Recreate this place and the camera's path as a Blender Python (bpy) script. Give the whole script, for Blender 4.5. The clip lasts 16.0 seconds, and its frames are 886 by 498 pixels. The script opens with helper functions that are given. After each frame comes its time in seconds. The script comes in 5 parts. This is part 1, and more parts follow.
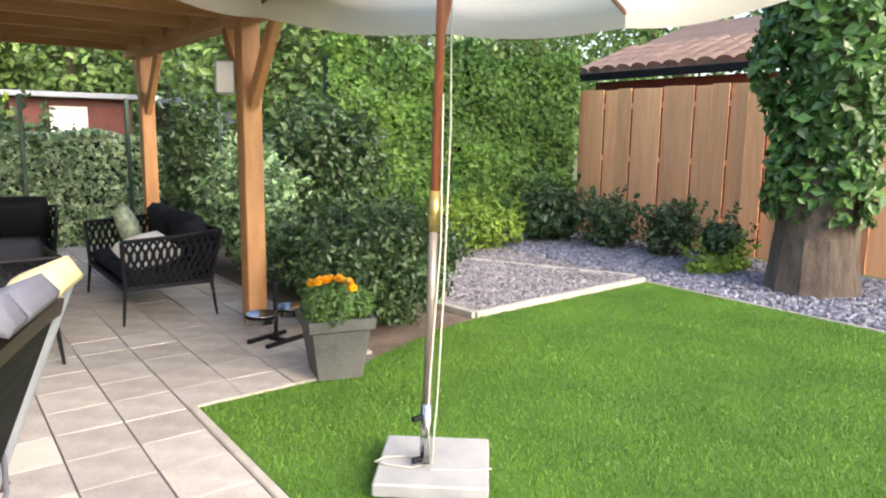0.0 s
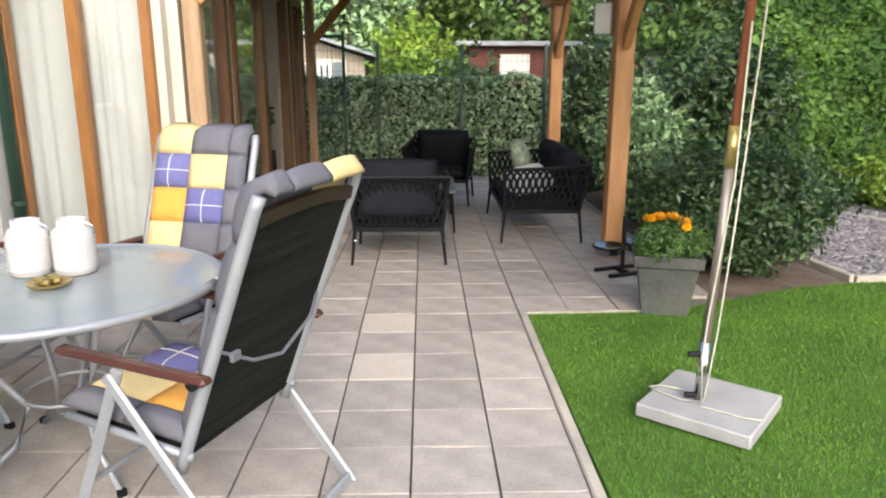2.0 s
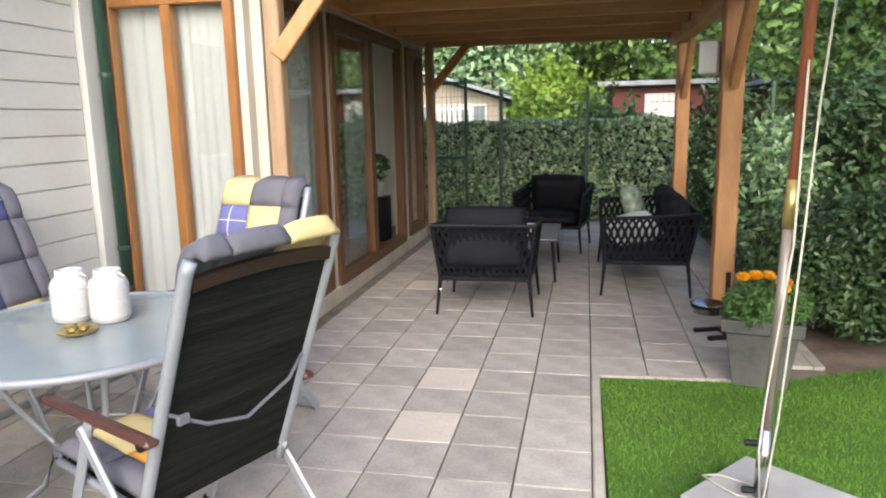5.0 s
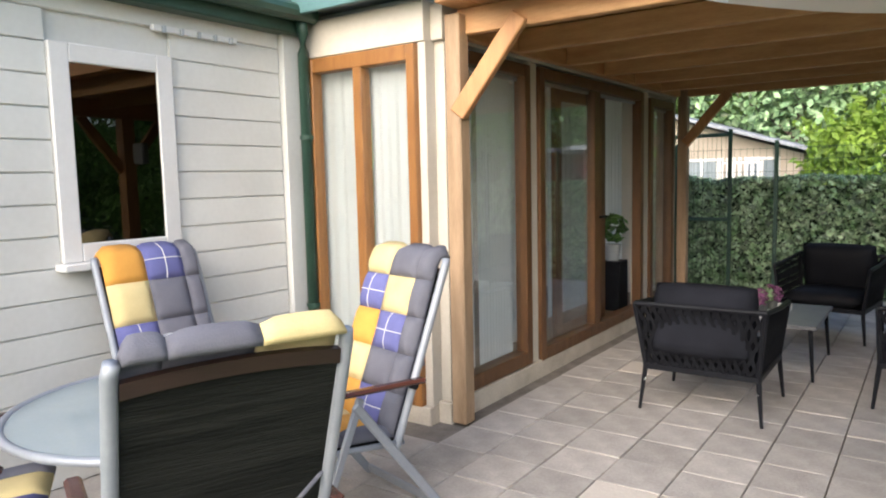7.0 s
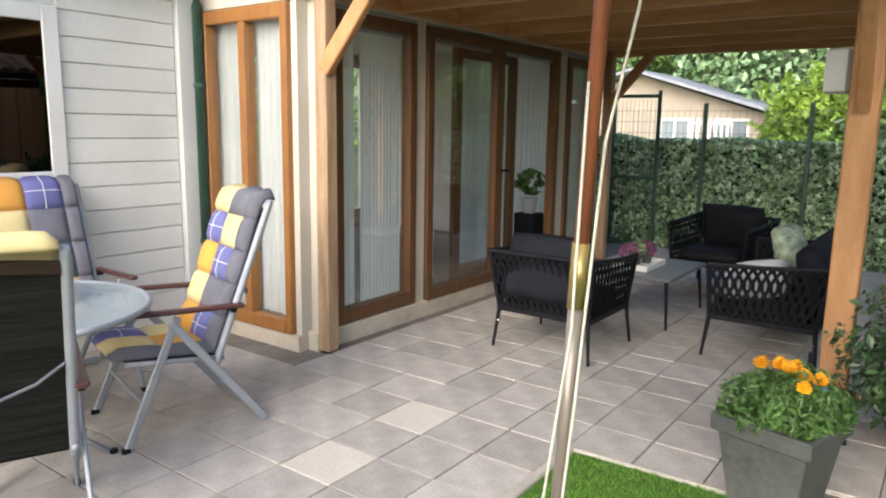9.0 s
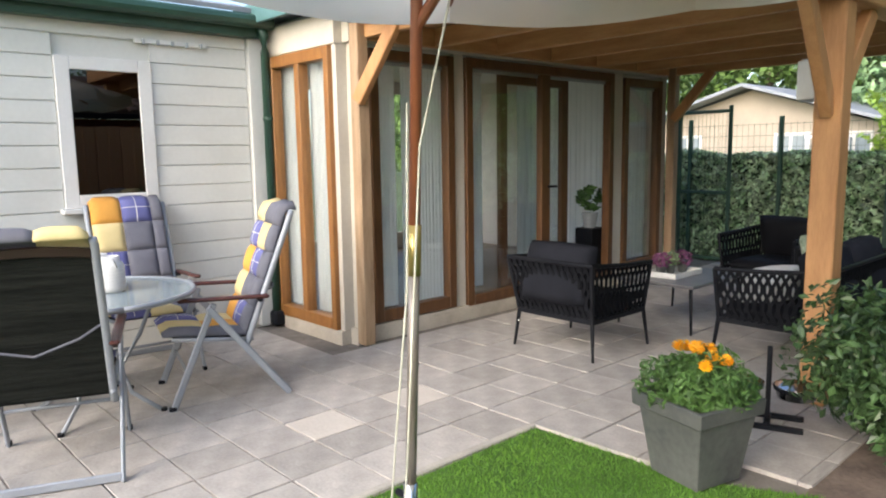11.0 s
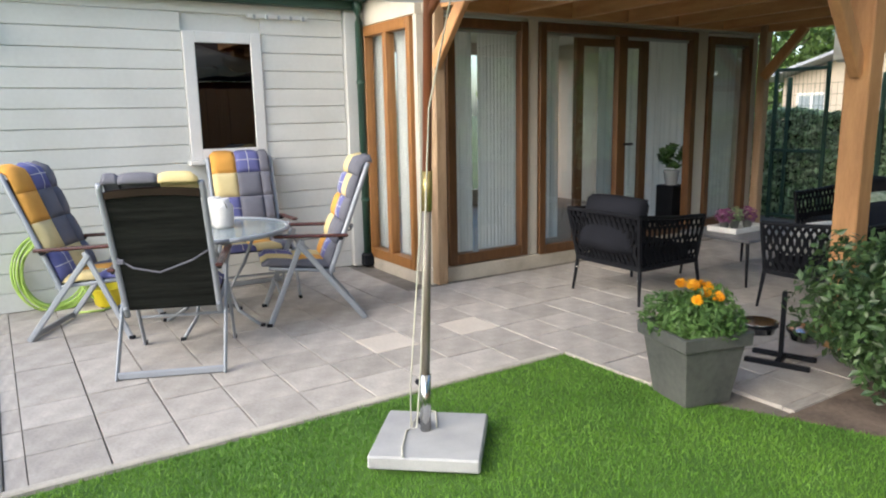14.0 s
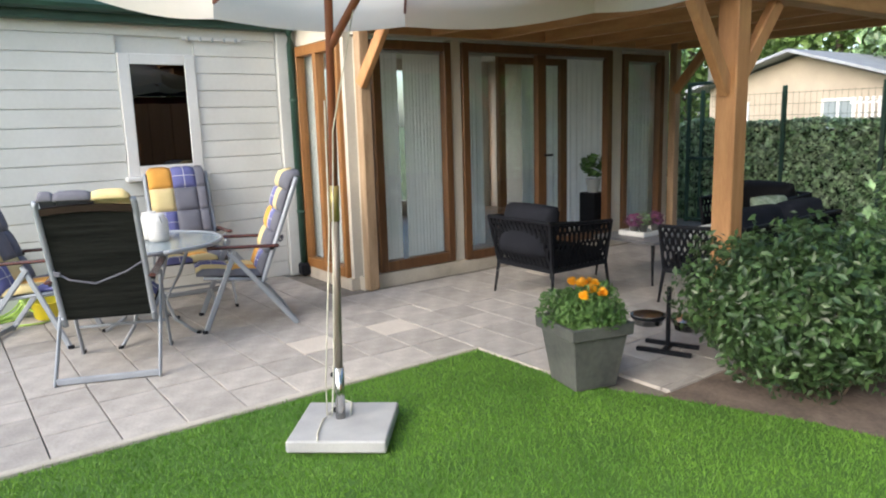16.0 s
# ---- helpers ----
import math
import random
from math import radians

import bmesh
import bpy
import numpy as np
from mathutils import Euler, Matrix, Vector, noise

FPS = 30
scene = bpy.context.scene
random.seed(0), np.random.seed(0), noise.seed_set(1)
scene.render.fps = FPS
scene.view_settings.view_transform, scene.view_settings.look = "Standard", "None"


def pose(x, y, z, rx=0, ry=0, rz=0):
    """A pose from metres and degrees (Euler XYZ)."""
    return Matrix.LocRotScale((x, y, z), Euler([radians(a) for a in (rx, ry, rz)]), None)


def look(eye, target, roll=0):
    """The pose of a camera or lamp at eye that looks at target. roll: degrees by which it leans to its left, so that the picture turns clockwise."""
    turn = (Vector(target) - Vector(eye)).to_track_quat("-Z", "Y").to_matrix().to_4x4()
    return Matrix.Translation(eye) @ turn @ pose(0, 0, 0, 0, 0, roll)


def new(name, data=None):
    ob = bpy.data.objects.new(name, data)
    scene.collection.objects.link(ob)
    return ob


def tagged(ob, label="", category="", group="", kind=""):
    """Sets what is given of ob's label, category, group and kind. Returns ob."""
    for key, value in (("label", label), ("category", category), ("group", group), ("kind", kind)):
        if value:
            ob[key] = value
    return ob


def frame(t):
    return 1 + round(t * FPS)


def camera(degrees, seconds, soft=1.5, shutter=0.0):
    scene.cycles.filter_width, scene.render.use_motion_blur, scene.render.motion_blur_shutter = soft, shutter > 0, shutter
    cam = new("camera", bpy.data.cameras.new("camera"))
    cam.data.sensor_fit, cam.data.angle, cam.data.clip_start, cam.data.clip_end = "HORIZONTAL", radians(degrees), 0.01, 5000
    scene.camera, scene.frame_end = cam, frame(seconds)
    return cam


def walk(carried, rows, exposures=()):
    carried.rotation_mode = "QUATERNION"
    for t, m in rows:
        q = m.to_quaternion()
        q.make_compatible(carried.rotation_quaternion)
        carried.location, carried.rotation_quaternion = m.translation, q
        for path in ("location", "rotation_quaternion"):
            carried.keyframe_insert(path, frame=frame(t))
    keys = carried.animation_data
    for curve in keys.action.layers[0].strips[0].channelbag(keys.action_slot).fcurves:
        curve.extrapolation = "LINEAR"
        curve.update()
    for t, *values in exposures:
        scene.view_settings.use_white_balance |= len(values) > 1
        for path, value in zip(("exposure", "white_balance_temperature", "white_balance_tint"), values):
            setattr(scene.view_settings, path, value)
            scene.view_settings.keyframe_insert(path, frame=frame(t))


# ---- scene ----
cam = camera(64.3, 16.0, soft=2.0)
PATH = [
    (0, (0.164, -0.003, 1.576), (1.338, 1.585, 1.254), 0.8),
    (0.5, (0.207, -0.197, 1.572), (1.142, 1.546, 1.275), -1.6),
    (1, (0.307, -0.406, 1.537), (0.979, 1.433, 1.128), 1.0),
    (1.5, (0.45, -0.477, 1.546), (0.851, 1.434, 1.115), -1.5),
    (2, (0.656, -0.48, 1.532), (0.709, 1.461, 1.055), 0.1),
    (2.5, (0.774, -0.553, 1.565), (0.757, 1.406, 1.163), -2.2),
    (3, (0.94, -0.662, 1.554), (0.815, 1.303, 1.203), -2.6),
    (3.5, (1.057, -0.659, 1.531), (0.826, 1.287, 1.13), -1.4),
    (6, (1.392, 0.295, 1.604), (0.699, 2.149, 1.317), 0.1),
    (6.5, (1.523, 0.537, 1.606), (0.56, 2.274, 1.377), 1.2),
    (7, (1.678, 0.566, 1.605), (0.535, 2.196, 1.406), -1.3),
    (7.5, (1.94, 0.552, 1.615), (0.742, 2.121, 1.292), 1.2),
    (8, (2.183, 0.602, 1.658), (1.074, 2.231, 1.316), 0.8),
    (10.5, (3.656, 0.96, 1.577), (2.279, 2.382, 1.287), 0.1),
    (11, (3.865, 0.917, 1.577), (2.404, 2.256, 1.309), -0.9),
    (11.5, (4.061, 0.782, 1.581), (2.567, 2.079, 1.286), -1.8),
    (12, (4.202, 0.772, 1.584), (2.702, 2.061, 1.286), -0.7),
    (12.5, (4.38, 0.88, 1.572), (2.807, 2.077, 1.27), -0.4),
    (13, (4.495, 0.945, 1.567), (2.803, 1.954, 1.223), -0.5),
    (13.5, (4.577, 0.933, 1.583), (2.871, 1.925, 1.255), -1.7),
    (14, (4.683, 0.872, 1.576), (3.024, 1.925, 1.201), -1.1),
    (14.5, (4.819, 0.818, 1.571), (3.251, 1.977, 1.125), -0.6),
    (15, (4.929, 0.767, 1.575), (3.404, 1.958, 1.068), -0.6),
    (15.5, (5.042, 0.782, 1.615), (3.466, 1.936, 1.186), -1.4),
    (16, (5.173, 0.85, 1.623), (3.582, 2.011, 1.272), -1.7),
]
walk(cam, [(t, look(eye, target, roll)) for t, eye, target, roll in PATH],
     exposures=((0, 2.1, 6650, 11), (1, 1.85, 6500, 10), (2.5, 1.48, 6400, 9.5), (3.5, 1.45, 6300, 9.5), (6, 1.6, 6250, 10), (8, 1.62, 6250, 9), (11, 1.62, 6200, 8.5), (12.5, 1.65, 6200, 8.5), (14.5, 1.5, 6150, 7), (16, 1.55, 6150, 7)))

# ---- world, sun, exposure ----
world = bpy.data.worlds.new("sky")
scene.world = world
world.use_nodes = True
wn = world.node_tree.nodes
wl = world.node_tree.links
sky = wn.new("ShaderNodeTexSky")
sky.sky_type = "NISHITA"
sky.sun_disc = False
sky.sun_elevation = radians(29.5)
sky.sun_rotation = radians(172)
sky.dust_density = 3.0
wl.new(sky.outputs[0], wn["Background"].inputs[0])
wn["Background"].inputs[1].default_value = 0.15
sun = new("sun", bpy.data.lights.new("sun", "SUN"))
sun.data.energy, sun.data.angle, sun.data.color = 0.62, radians(64), (1, 0.985, 0.97)
sun.matrix_world = look((1.1, -8.05, 4.6), (0, 0, 0))


# ---- materials ----
def material(name, a, b=None, rough=0.6, scale=6.0, fine=60.0, bump=0.1, metal=0.0, stretch=(1, 1, 1), rnd=0.0, trans=0.0, island=False):
    m = bpy.data.materials.new(name)
    m.use_nodes = True
    n, l = m.node_tree.nodes, m.node_tree.links
    p = n["Principled BSDF"]
    b = b or tuple(c * 0.75 for c in a)
    co = n.new("ShaderNodeTexCoord")
    mp = n.new("ShaderNodeMapping")
    mp.inputs["Scale"].default_value = stretch
    l.new(co.outputs["Object"], mp.inputs["Vector"])
    n1 = n.new("ShaderNodeTexNoise")
    n1.inputs["Scale"].default_value, n1.inputs["Detail"].default_value = scale, 5
    n2 = n.new("ShaderNodeTexNoise")
    n2.inputs["Scale"].default_value, n2.inputs["Detail"].default_value = fine, 4
    l.new(mp.outputs[0], n1.inputs["Vector"]), l.new(mp.outputs[0], n2.inputs["Vector"])
    add = n.new("ShaderNodeMath")
    add.operation = "MULTIPLY_ADD"
    l.new(n2.outputs[0], add.inputs[0])
    add.inputs[1].default_value = 0.45
    l.new(n1.outputs[0], add.inputs[2])
    ramp = n.new("ShaderNodeValToRGB")
    ramp.color_ramp.elements[0].position, ramp.color_ramp.elements[1].position = 0.5, 0.95
    ramp.color_ramp.elements[0].color, ramp.color_ramp.elements[1].color = (*b, 1), (*a, 1)
    l.new(add.outputs[0], ramp.inputs[0])
    out = ramp.outputs[0]
    if rnd:
        src = n.new("ShaderNodeNewGeometry").outputs["Random Per Island"] if island else n.new("ShaderNodeObjectInfo").outputs["Random"]
        mr = n.new("ShaderNodeMapRange")
        mr.inputs["To Min"].default_value, mr.inputs["To Max"].default_value = 1 - rnd, 1 + rnd
        l.new(src, mr.inputs["Value"])
        mul = n.new("ShaderNodeVectorMath")
        mul.operation = "SCALE"
        l.new(out, mul.inputs[0]), l.new(mr.outputs[0], mul.inputs["Scale"])
        out = mul.outputs[0]
    l.new(out, p.inputs["Base Color"])
    p.inputs["Roughness"].default_value, p.inputs["Metallic"].default_value = rough, metal
    if trans:
        p.inputs["Subsurface Weight"].default_value = 0.0
        tr = n.new("ShaderNodeBsdfTranslucent")
        mix = n.new("ShaderNodeMixShader")
        mix.inputs[0].default_value = trans
        l.new(out, tr.inputs[0])
        l.new(p.outputs[0], mix.inputs[1]), l.new(tr.outputs[0], mix.inputs[2])
        l.new(mix.outputs[0], n["Material Output"].inputs[0])
    if bump:
        bm_ = n.new("ShaderNodeBump")
        bm_.inputs["Strength"].default_value, bm_.inputs["Distance"].default_value = bump, 0.01
        l.new(n2.outputs[0], bm_.inputs["Height"])
        l.new(bm_.outputs[0], p.inputs["Normal"])
    return m


def glass_material(name, tint, rough=0.0, alpha=0.2):
    m = bpy.data.materials.new(name)
    m.use_nodes = True
    n, l = m.node_tree.nodes, m.node_tree.links
    tr = n.new("ShaderNodeBsdfTransparent")
    tr.inputs[0].default_value = (*tint, 1)
    gl = n.new("ShaderNodeBsdfGlossy")
    gl.inputs["Roughness"].default_value = rough
    lw = n.new("ShaderNodeLayerWeight")
    pw = n.new("ShaderNodeMath")
    pw.operation = "POWER"
    pw.inputs[1].default_value = 3.0
    l.new(lw.outputs["Facing"], pw.inputs[0])
    ad = n.new("ShaderNodeMath")
    ad.operation = "MULTIPLY_ADD"
    ad.inputs[1].default_value, ad.inputs[2].default_value = 0.6, alpha
    l.new(pw.outputs[0], ad.inputs[0])
    mix = n.new("ShaderNodeMixShader")
    l.new(ad.outputs[0], mix.inputs[0]), l.new(tr.outputs[0], mix.inputs[1]), l.new(gl.outputs[0], mix.inputs[2])
    l.new(mix.outputs[0], n["Material Output"].inputs[0])
    return m


WOODL = material("weathered larch", (0.42, 0.29, 0.18), (0.27, 0.175, 0.1), 0.65, 3, 25, 0.3, stretch=(6, 6, 0.8))
WOOD = material("oiled larch", (0.52, 0.275, 0.115), (0.38, 0.18, 0.07), 0.55, 3, 25, 0.25, stretch=(6, 6, 0.8))
WOODX = material("larch joist", (0.62, 0.36, 0.17), (0.46, 0.24, 0.1), 0.6, 3, 25, 0.25, stretch=(0.8, 6, 6))
WOODY = material("larch beam", (0.62, 0.36, 0.17), (0.46, 0.24, 0.1), 0.6, 3, 25, 0.25, stretch=(6, 0.8, 6))
FRAME = material("stained window timber", (0.14, 0.066, 0.025), (0.085, 0.038, 0.015), 0.4, 4, 40, 0.1, stretch=(6, 6, 1))
ORANGE = material("honey window timber", (0.31, 0.14, 0.038), (0.22, 0.092, 0.025), 0.4, 4, 40, 0.1, stretch=(6, 6, 1))
FENCE = material("orange fence board", (0.95, 0.5, 0.25), (0.85, 0.39, 0.17), 0.6, 3, 25, 0.25, stretch=(6, 6, 0.6), rnd=0.14)
CREAM = material("cream painted cladding", (0.66, 0.655, 0.62), (0.59, 0.585, 0.55), 0.5, 2, 30, 0.06, rnd=0.03)
ANNEX = material("beige cream annex paint", (0.56, 0.52, 0.45), (0.48, 0.44, 0.375), 0.55, 2, 30, 0.08)
WHITE = material("white window paint", (0.7, 0.69, 0.67), (0.63, 0.62, 0.6), 0.4, 3, 40, 0.05)
PLINTH = material("cream rendered plinth", (0.6, 0.54, 0.45), (0.42, 0.37, 0.3), 0.8, 4, 50, 0.3)
GREEN = material("dark green paint", (0.03, 0.075, 0.05), (0.02, 0.05, 0.035), 0.4, 4, 40, 0.05)
TEAL = material("blue green fascia", (0.1, 0.2, 0.2), (0.07, 0.15, 0.15), 0.5, 3, 40, 0.1)
TILE = material("concrete paving slab", (0.46, 0.425, 0.39), (0.31, 0.285, 0.262), 0.85, 6.0, 55, 0.35, rnd=0.13)
TILE_FAR = material("concrete slab under the roof", (0.46, 0.425, 0.39), (0.31, 0.285, 0.262), 0.85, 6.0, 55, 0.35, rnd=0.13, island=True)
TILE_PALE = material("pale newer slab", (0.58, 0.53, 0.47), (0.48, 0.43, 0.38), 0.85, 3.5, 45, 0.3, rnd=0.08)
KERB = material("concrete edging", (0.5, 0.46, 0.4), (0.36, 0.33, 0.29), 0.9, 5, 60, 0.3)
SAND = material("sandy joint", (0.22, 0.195, 0.17), (0.12, 0.105, 0.09), 0.95, 8, 80, 0.4)
SOIL = material("dry soil", (0.2, 0.15, 0.12), (0.1, 0.075, 0.06), 0.95, 5, 40, 0.8)
LAWN = material("artificial turf", (0.085, 0.18, 0.022), (0.05, 0.12, 0.015), 0.8, 2.5, 180, 0.6)
BLADE = material("turf blade", (0.165, 0.32, 0.035), (0.085, 0.2, 0.022), 0.6, 1.5, 30, 0, rnd=0.3, trans=0.25, island=True)
GROUND = material("far ground", (0.12, 0.15, 0.06), (0.07, 0.09, 0.04), 0.95, 0.4, 8, 0.3)
SLATE = material("blue grey slate chip", (0.21, 0.21, 0.255), (0.14, 0.14, 0.175), 0.6, 4, 40, 0.2, rnd=0.45, island=True)
SLATEB = material("brown slate chip", (0.25, 0.235, 0.25), (0.16, 0.145, 0.155), 0.6, 4, 40, 0.2, rnd=0.45, island=True)
LEAF_H = material("hedge leaf", (0.36, 0.5, 0.27), (0.13, 0.24, 0.1), 0.28, 5, 20, 0, rnd=0.75, trans=0.3, island=True)
HEDGE = material("variegated hedge leaf", (0.52, 0.62, 0.42), (0.14, 0.27, 0.1), 0.28, 7, 20, 0, rnd=0.7, trans=0.3, island=True)
LEAF_V = material("vine leaf", (0.17, 0.31, 0.055), (0.06, 0.145, 0.03), 0.5, 1.2, 20, 0, rnd=0.45, trans=0.3, island=True)
LEAF_I = material("ivy leaf", (0.1, 0.2, 0.05), (0.05, 0.11, 0.03), 0.35, 2, 20, 0, rnd=0.5, trans=0.2, island=True)
LEAF_B = material("shrub leaf", (0.085, 0.15, 0.05), (0.022, 0.05, 0.02), 0.35, 6, 20, 0, rnd=0.5, trans=0.2, island=True)
LEAF_T = material("tree leaf", (0.2, 0.31, 0.08), (0.09, 0.16, 0.04), 0.5, 0.6, 20, 0, rnd=0.5, trans=0.3, island=True)
LEAF_Y = material("lime green leaf", (0.3, 0.42, 0.06), (0.15, 0.27, 0.04), 0.5, 1.5, 20, 0, rnd=0.4, trans=0.35, island=True)
# near-black: the shade between the leaves is put into this colour
CORE = material("near-black foliage shade", (0.022, 0.04, 0.018), (0.01, 0.02, 0.01), 0.95, 5, 40, 0.6)
BARK = material("grey brown bark", (0.15, 0.115, 0.085), (0.055, 0.042, 0.033), 0.9, 5, 30, 1.0, stretch=(3, 3, 0.7))
ALU = material("silver grey powder coated tube", (0.33, 0.35, 0.385), (0.27, 0.29, 0.325), 0.5, 5, 60, 0.03, metal=0.25)
STEEL = material("stainless steel", (0.65, 0.65, 0.65), (0.5, 0.5, 0.5), 0.2, 5, 60, 0.03, metal=1.0)
BLACKM = material("black powder coated metal", (0.014, 0.015, 0.018), (0.009, 0.009, 0.012), 0.4, 8, 90, 0.05)
ROPE_B = material("black woven rope", (0.011, 0.012, 0.015), (0.006, 0.006, 0.008), 0.8, 10, 200, 0.4)
SLING = material("dark mesh sling", (0.022, 0.023, 0.02), (0.006, 0.007, 0.006), 0.75, 30, 160, 0.9, stretch=(0.06, 1, 1))
CUSH = material("charcoal cushion fabric", (0.02, 0.021, 0.028), (0.011, 0.012, 0.016), 0.85, 4, 200, 0.3)
BLKC = material("black cushion fabric", (0.01, 0.0105, 0.013), (0.006, 0.006, 0.008), 0.6, 4, 200, 0.2)
MAHOG = material("red brown armrest wood", (0.1, 0.035, 0.025), (0.05, 0.018, 0.014), 0.25, 4, 40, 0.05, stretch=(8, 1, 8))
DARKRAIL = material("near black stained wood", (0.035, 0.019, 0.015), (0.02, 0.011, 0.009), 0.35, 4, 40, 0.05, stretch=(1, 8, 8))
C_GREY = material("grey cushion patch", (0.15, 0.15, 0.18), (0.11, 0.11, 0.135), 0.9, 6, 250, 0.3)
C_BLUE = material("blue violet cushion patch", (0.14, 0.145, 0.34), (0.1, 0.105, 0.26), 0.9, 6, 250, 0.3)
C_YEL = material("pale yellow cushion patch", (0.68, 0.56, 0.29), (0.57, 0.46, 0.22), 0.9, 6, 250, 0.3)
C_ORA = material("orange cushion patch", (0.72, 0.36, 0.07), (0.6, 0.28, 0.05), 0.9, 6, 250, 0.3)
PWHITE = material("white fabric", (0.75, 0.75, 0.73), (0.64, 0.64, 0.62), 0.9, 5, 200, 0.3)
CURTAIN = material("sheer white curtain", (0.9, 0.91, 0.9), (0.83, 0.85, 0.85), 0.9, 3, 150, 0.1, trans=0.42)
CANVAS = material("ecru parasol canvas", (0.82, 0.77, 0.69), (0.75, 0.7, 0.61), 0.85, 2, 200, 0.15, trans=0.5)
POLEW = material("varnished parasol wood", (0.3, 0.1, 0.045), (0.19, 0.06, 0.03), 0.35, 4, 40, 0.1, stretch=(8, 8, 0.6))
POLEG = material("weathered grey lower pole", (0.3, 0.26, 0.23), (0.2, 0.165, 0.14), 0.3, 4, 40, 0.1, metal=0.35, stretch=(8, 8, 0.6))
ROPE = material("white cord", (0.6, 0.59, 0.5), (0.45, 0.44, 0.37), 0.9, 20, 300, 0.3)
GRANITE = material("grey granite slab", (0.42, 0.42, 0.42), (0.3, 0.3, 0.31), 0.6, 5, 160, 0.2)
POT = material("anthracite planter", (0.115, 0.118, 0.11), (0.05, 0.054, 0.053), 0.55, 3, 30, 0.15)
PETAL = material("marigold petal", (0.9, 0.5, 0.012), (0.8, 0.33, 0.006), 0.6, 10, 60, 0.1, rnd=0.2)
HOSE = material("lime garden hose", (0.42, 0.6, 0.12), (0.34, 0.5, 0.09), 0.45, 5, 60, 0.05)
YELLOW = material("yellow plastic", (0.75, 0.62, 0.02), (0.65, 0.52, 0.02), 0.4, 5, 60, 0.03)
PLASTIC = material("grey speaker plastic", (0.4, 0.42, 0.44), (0.34, 0.36, 0.38), 0.5, 5, 60, 0.05)
CERAM = material("white glazed lantern", (0.6, 0.6, 0.59), (0.5, 0.5, 0.5), 0.45, 5, 60, 0.05)
BRASS = material("antique brass", (0.55, 0.42, 0.16), (0.35, 0.27, 0.1), 0.35, 8, 60, 0.1, metal=0.8)
ROOFM = material("grey roof sheet", (0.32, 0.34, 0.38), (0.24, 0.25, 0.28), 0.7, 3, 30, 0.2)
ROOFT = material("brown roof tile", (0.3, 0.2, 0.16), (0.2, 0.13, 0.11), 0.8, 3, 30, 0.3, rnd=0.15)
REDW = material("red brown cabin boards", (0.16, 0.04, 0.03), (0.1, 0.025, 0.02), 0.7, 3, 30, 0.2)
ROOMW = material("warm room wall", (0.6, 0.54, 0.47), (0.52, 0.46, 0.4), 0.9, 3, 40, 0.1)
ROOMF = material("room floor boards", (0.25, 0.17, 0.11), (0.18, 0.12, 0.08), 0.5, 3, 40, 0.1, stretch=(1, 6, 1))
HEATH = material("purple heather", (0.25, 0.08, 0.2), (0.14, 0.05, 0.1), 0.8, 10, 60, 0.2, rnd=0.3, island=True)
GLASS = glass_material("window glass", (0.97, 0.985, 0.98), 0.0, 0.1)
TGLASS = material("frosted table glass", (0.4, 0.47, 0.49), (0.35, 0.42, 0.44), 0.12, 4, 60, 0.02)
TGLASS.node_tree.nodes["Principled BSDF"].inputs["Alpha"].default_value = 0.62

FARWALL = material("weathered tan cladding", (0.42, 0.36, 0.29), (0.35, 0.3, 0.24), 0.7, 2, 30, 0.1)
for m_ in (ROPE_B, SLING, CUSH, BLKC, BLACKM):
    m_.node_tree.nodes["Principled BSDF"].inputs["Specular IOR Level"].default_value = 0.1


# ---- mesh helpers ----
def part(name, bm, mat, parent=None, label="", smooth=False, sharp=True):
    me = bpy.data.meshes.new(name)
    bmesh.ops.recalc_face_normals(bm, faces=bm.faces)
    bm.to_mesh(me)
    bm.free()
    me.materials.append(mat)
    if smooth:
        me.polygons.foreach_set("use_smooth", [True] * len(me.polygons))
    ob = new(name, me)
    if parent is not None:
        ob.parent = parent
    if label:
        tagged(ob, label)
    return ob


def thing(name, label, category, group="", m=None, kind=""):
    ob = new(name)
    ob.empty_display_size = 0.1
    if m is not None:
        ob.matrix_world = m
    return tagged(ob, label, category, group, kind)


def box(bm, a, b, bevel=0.004, m=None):
    c = [(p + q) / 2 for p, q in zip(a, b)]
    s = [abs(q - p) for p, q in zip(a, b)]
    mat = Matrix.LocRotScale(c, None, s)
    v = bmesh.ops.create_cube(bm, size=1, matrix=(m @ mat) if m else mat)["verts"]
    if bevel:
        e = list({e for x in v for e in x.link_edges})
        bmesh.ops.bevel(bm, geom=e, offset=min(bevel, min(s) * 0.45), segments=1, affect="EDGES", profile=0.5)
    return bm


def B(a, b, bevel=0.004, m=None):
    return box(bmesh.new(), a, b, bevel, m)


def bar(bm, p, q, w, h, bevel=0.004, up=(0, 0, 1)):
    """A rectangular bar from p to q, w across and h in the up direction."""
    p, q = Vector(p), Vector(q)
    d = (q - p)
    x = d.normalized()
    y = Vector(up).cross(x).normalized()
    z = x.cross(y)
    m = Matrix((x, y, z)).transposed().to_4x4()
    m.translation = (p + q) / 2
    return box(bm, (-d.length / 2, -w / 2, -h / 2), (d.length / 2, w / 2, h / 2), bevel, m)


def BAR(p, q, w, h, bevel=0.004, up=(0, 0, 1)):
    return bar(bmesh.new(), p, q, w, h, bevel, up)


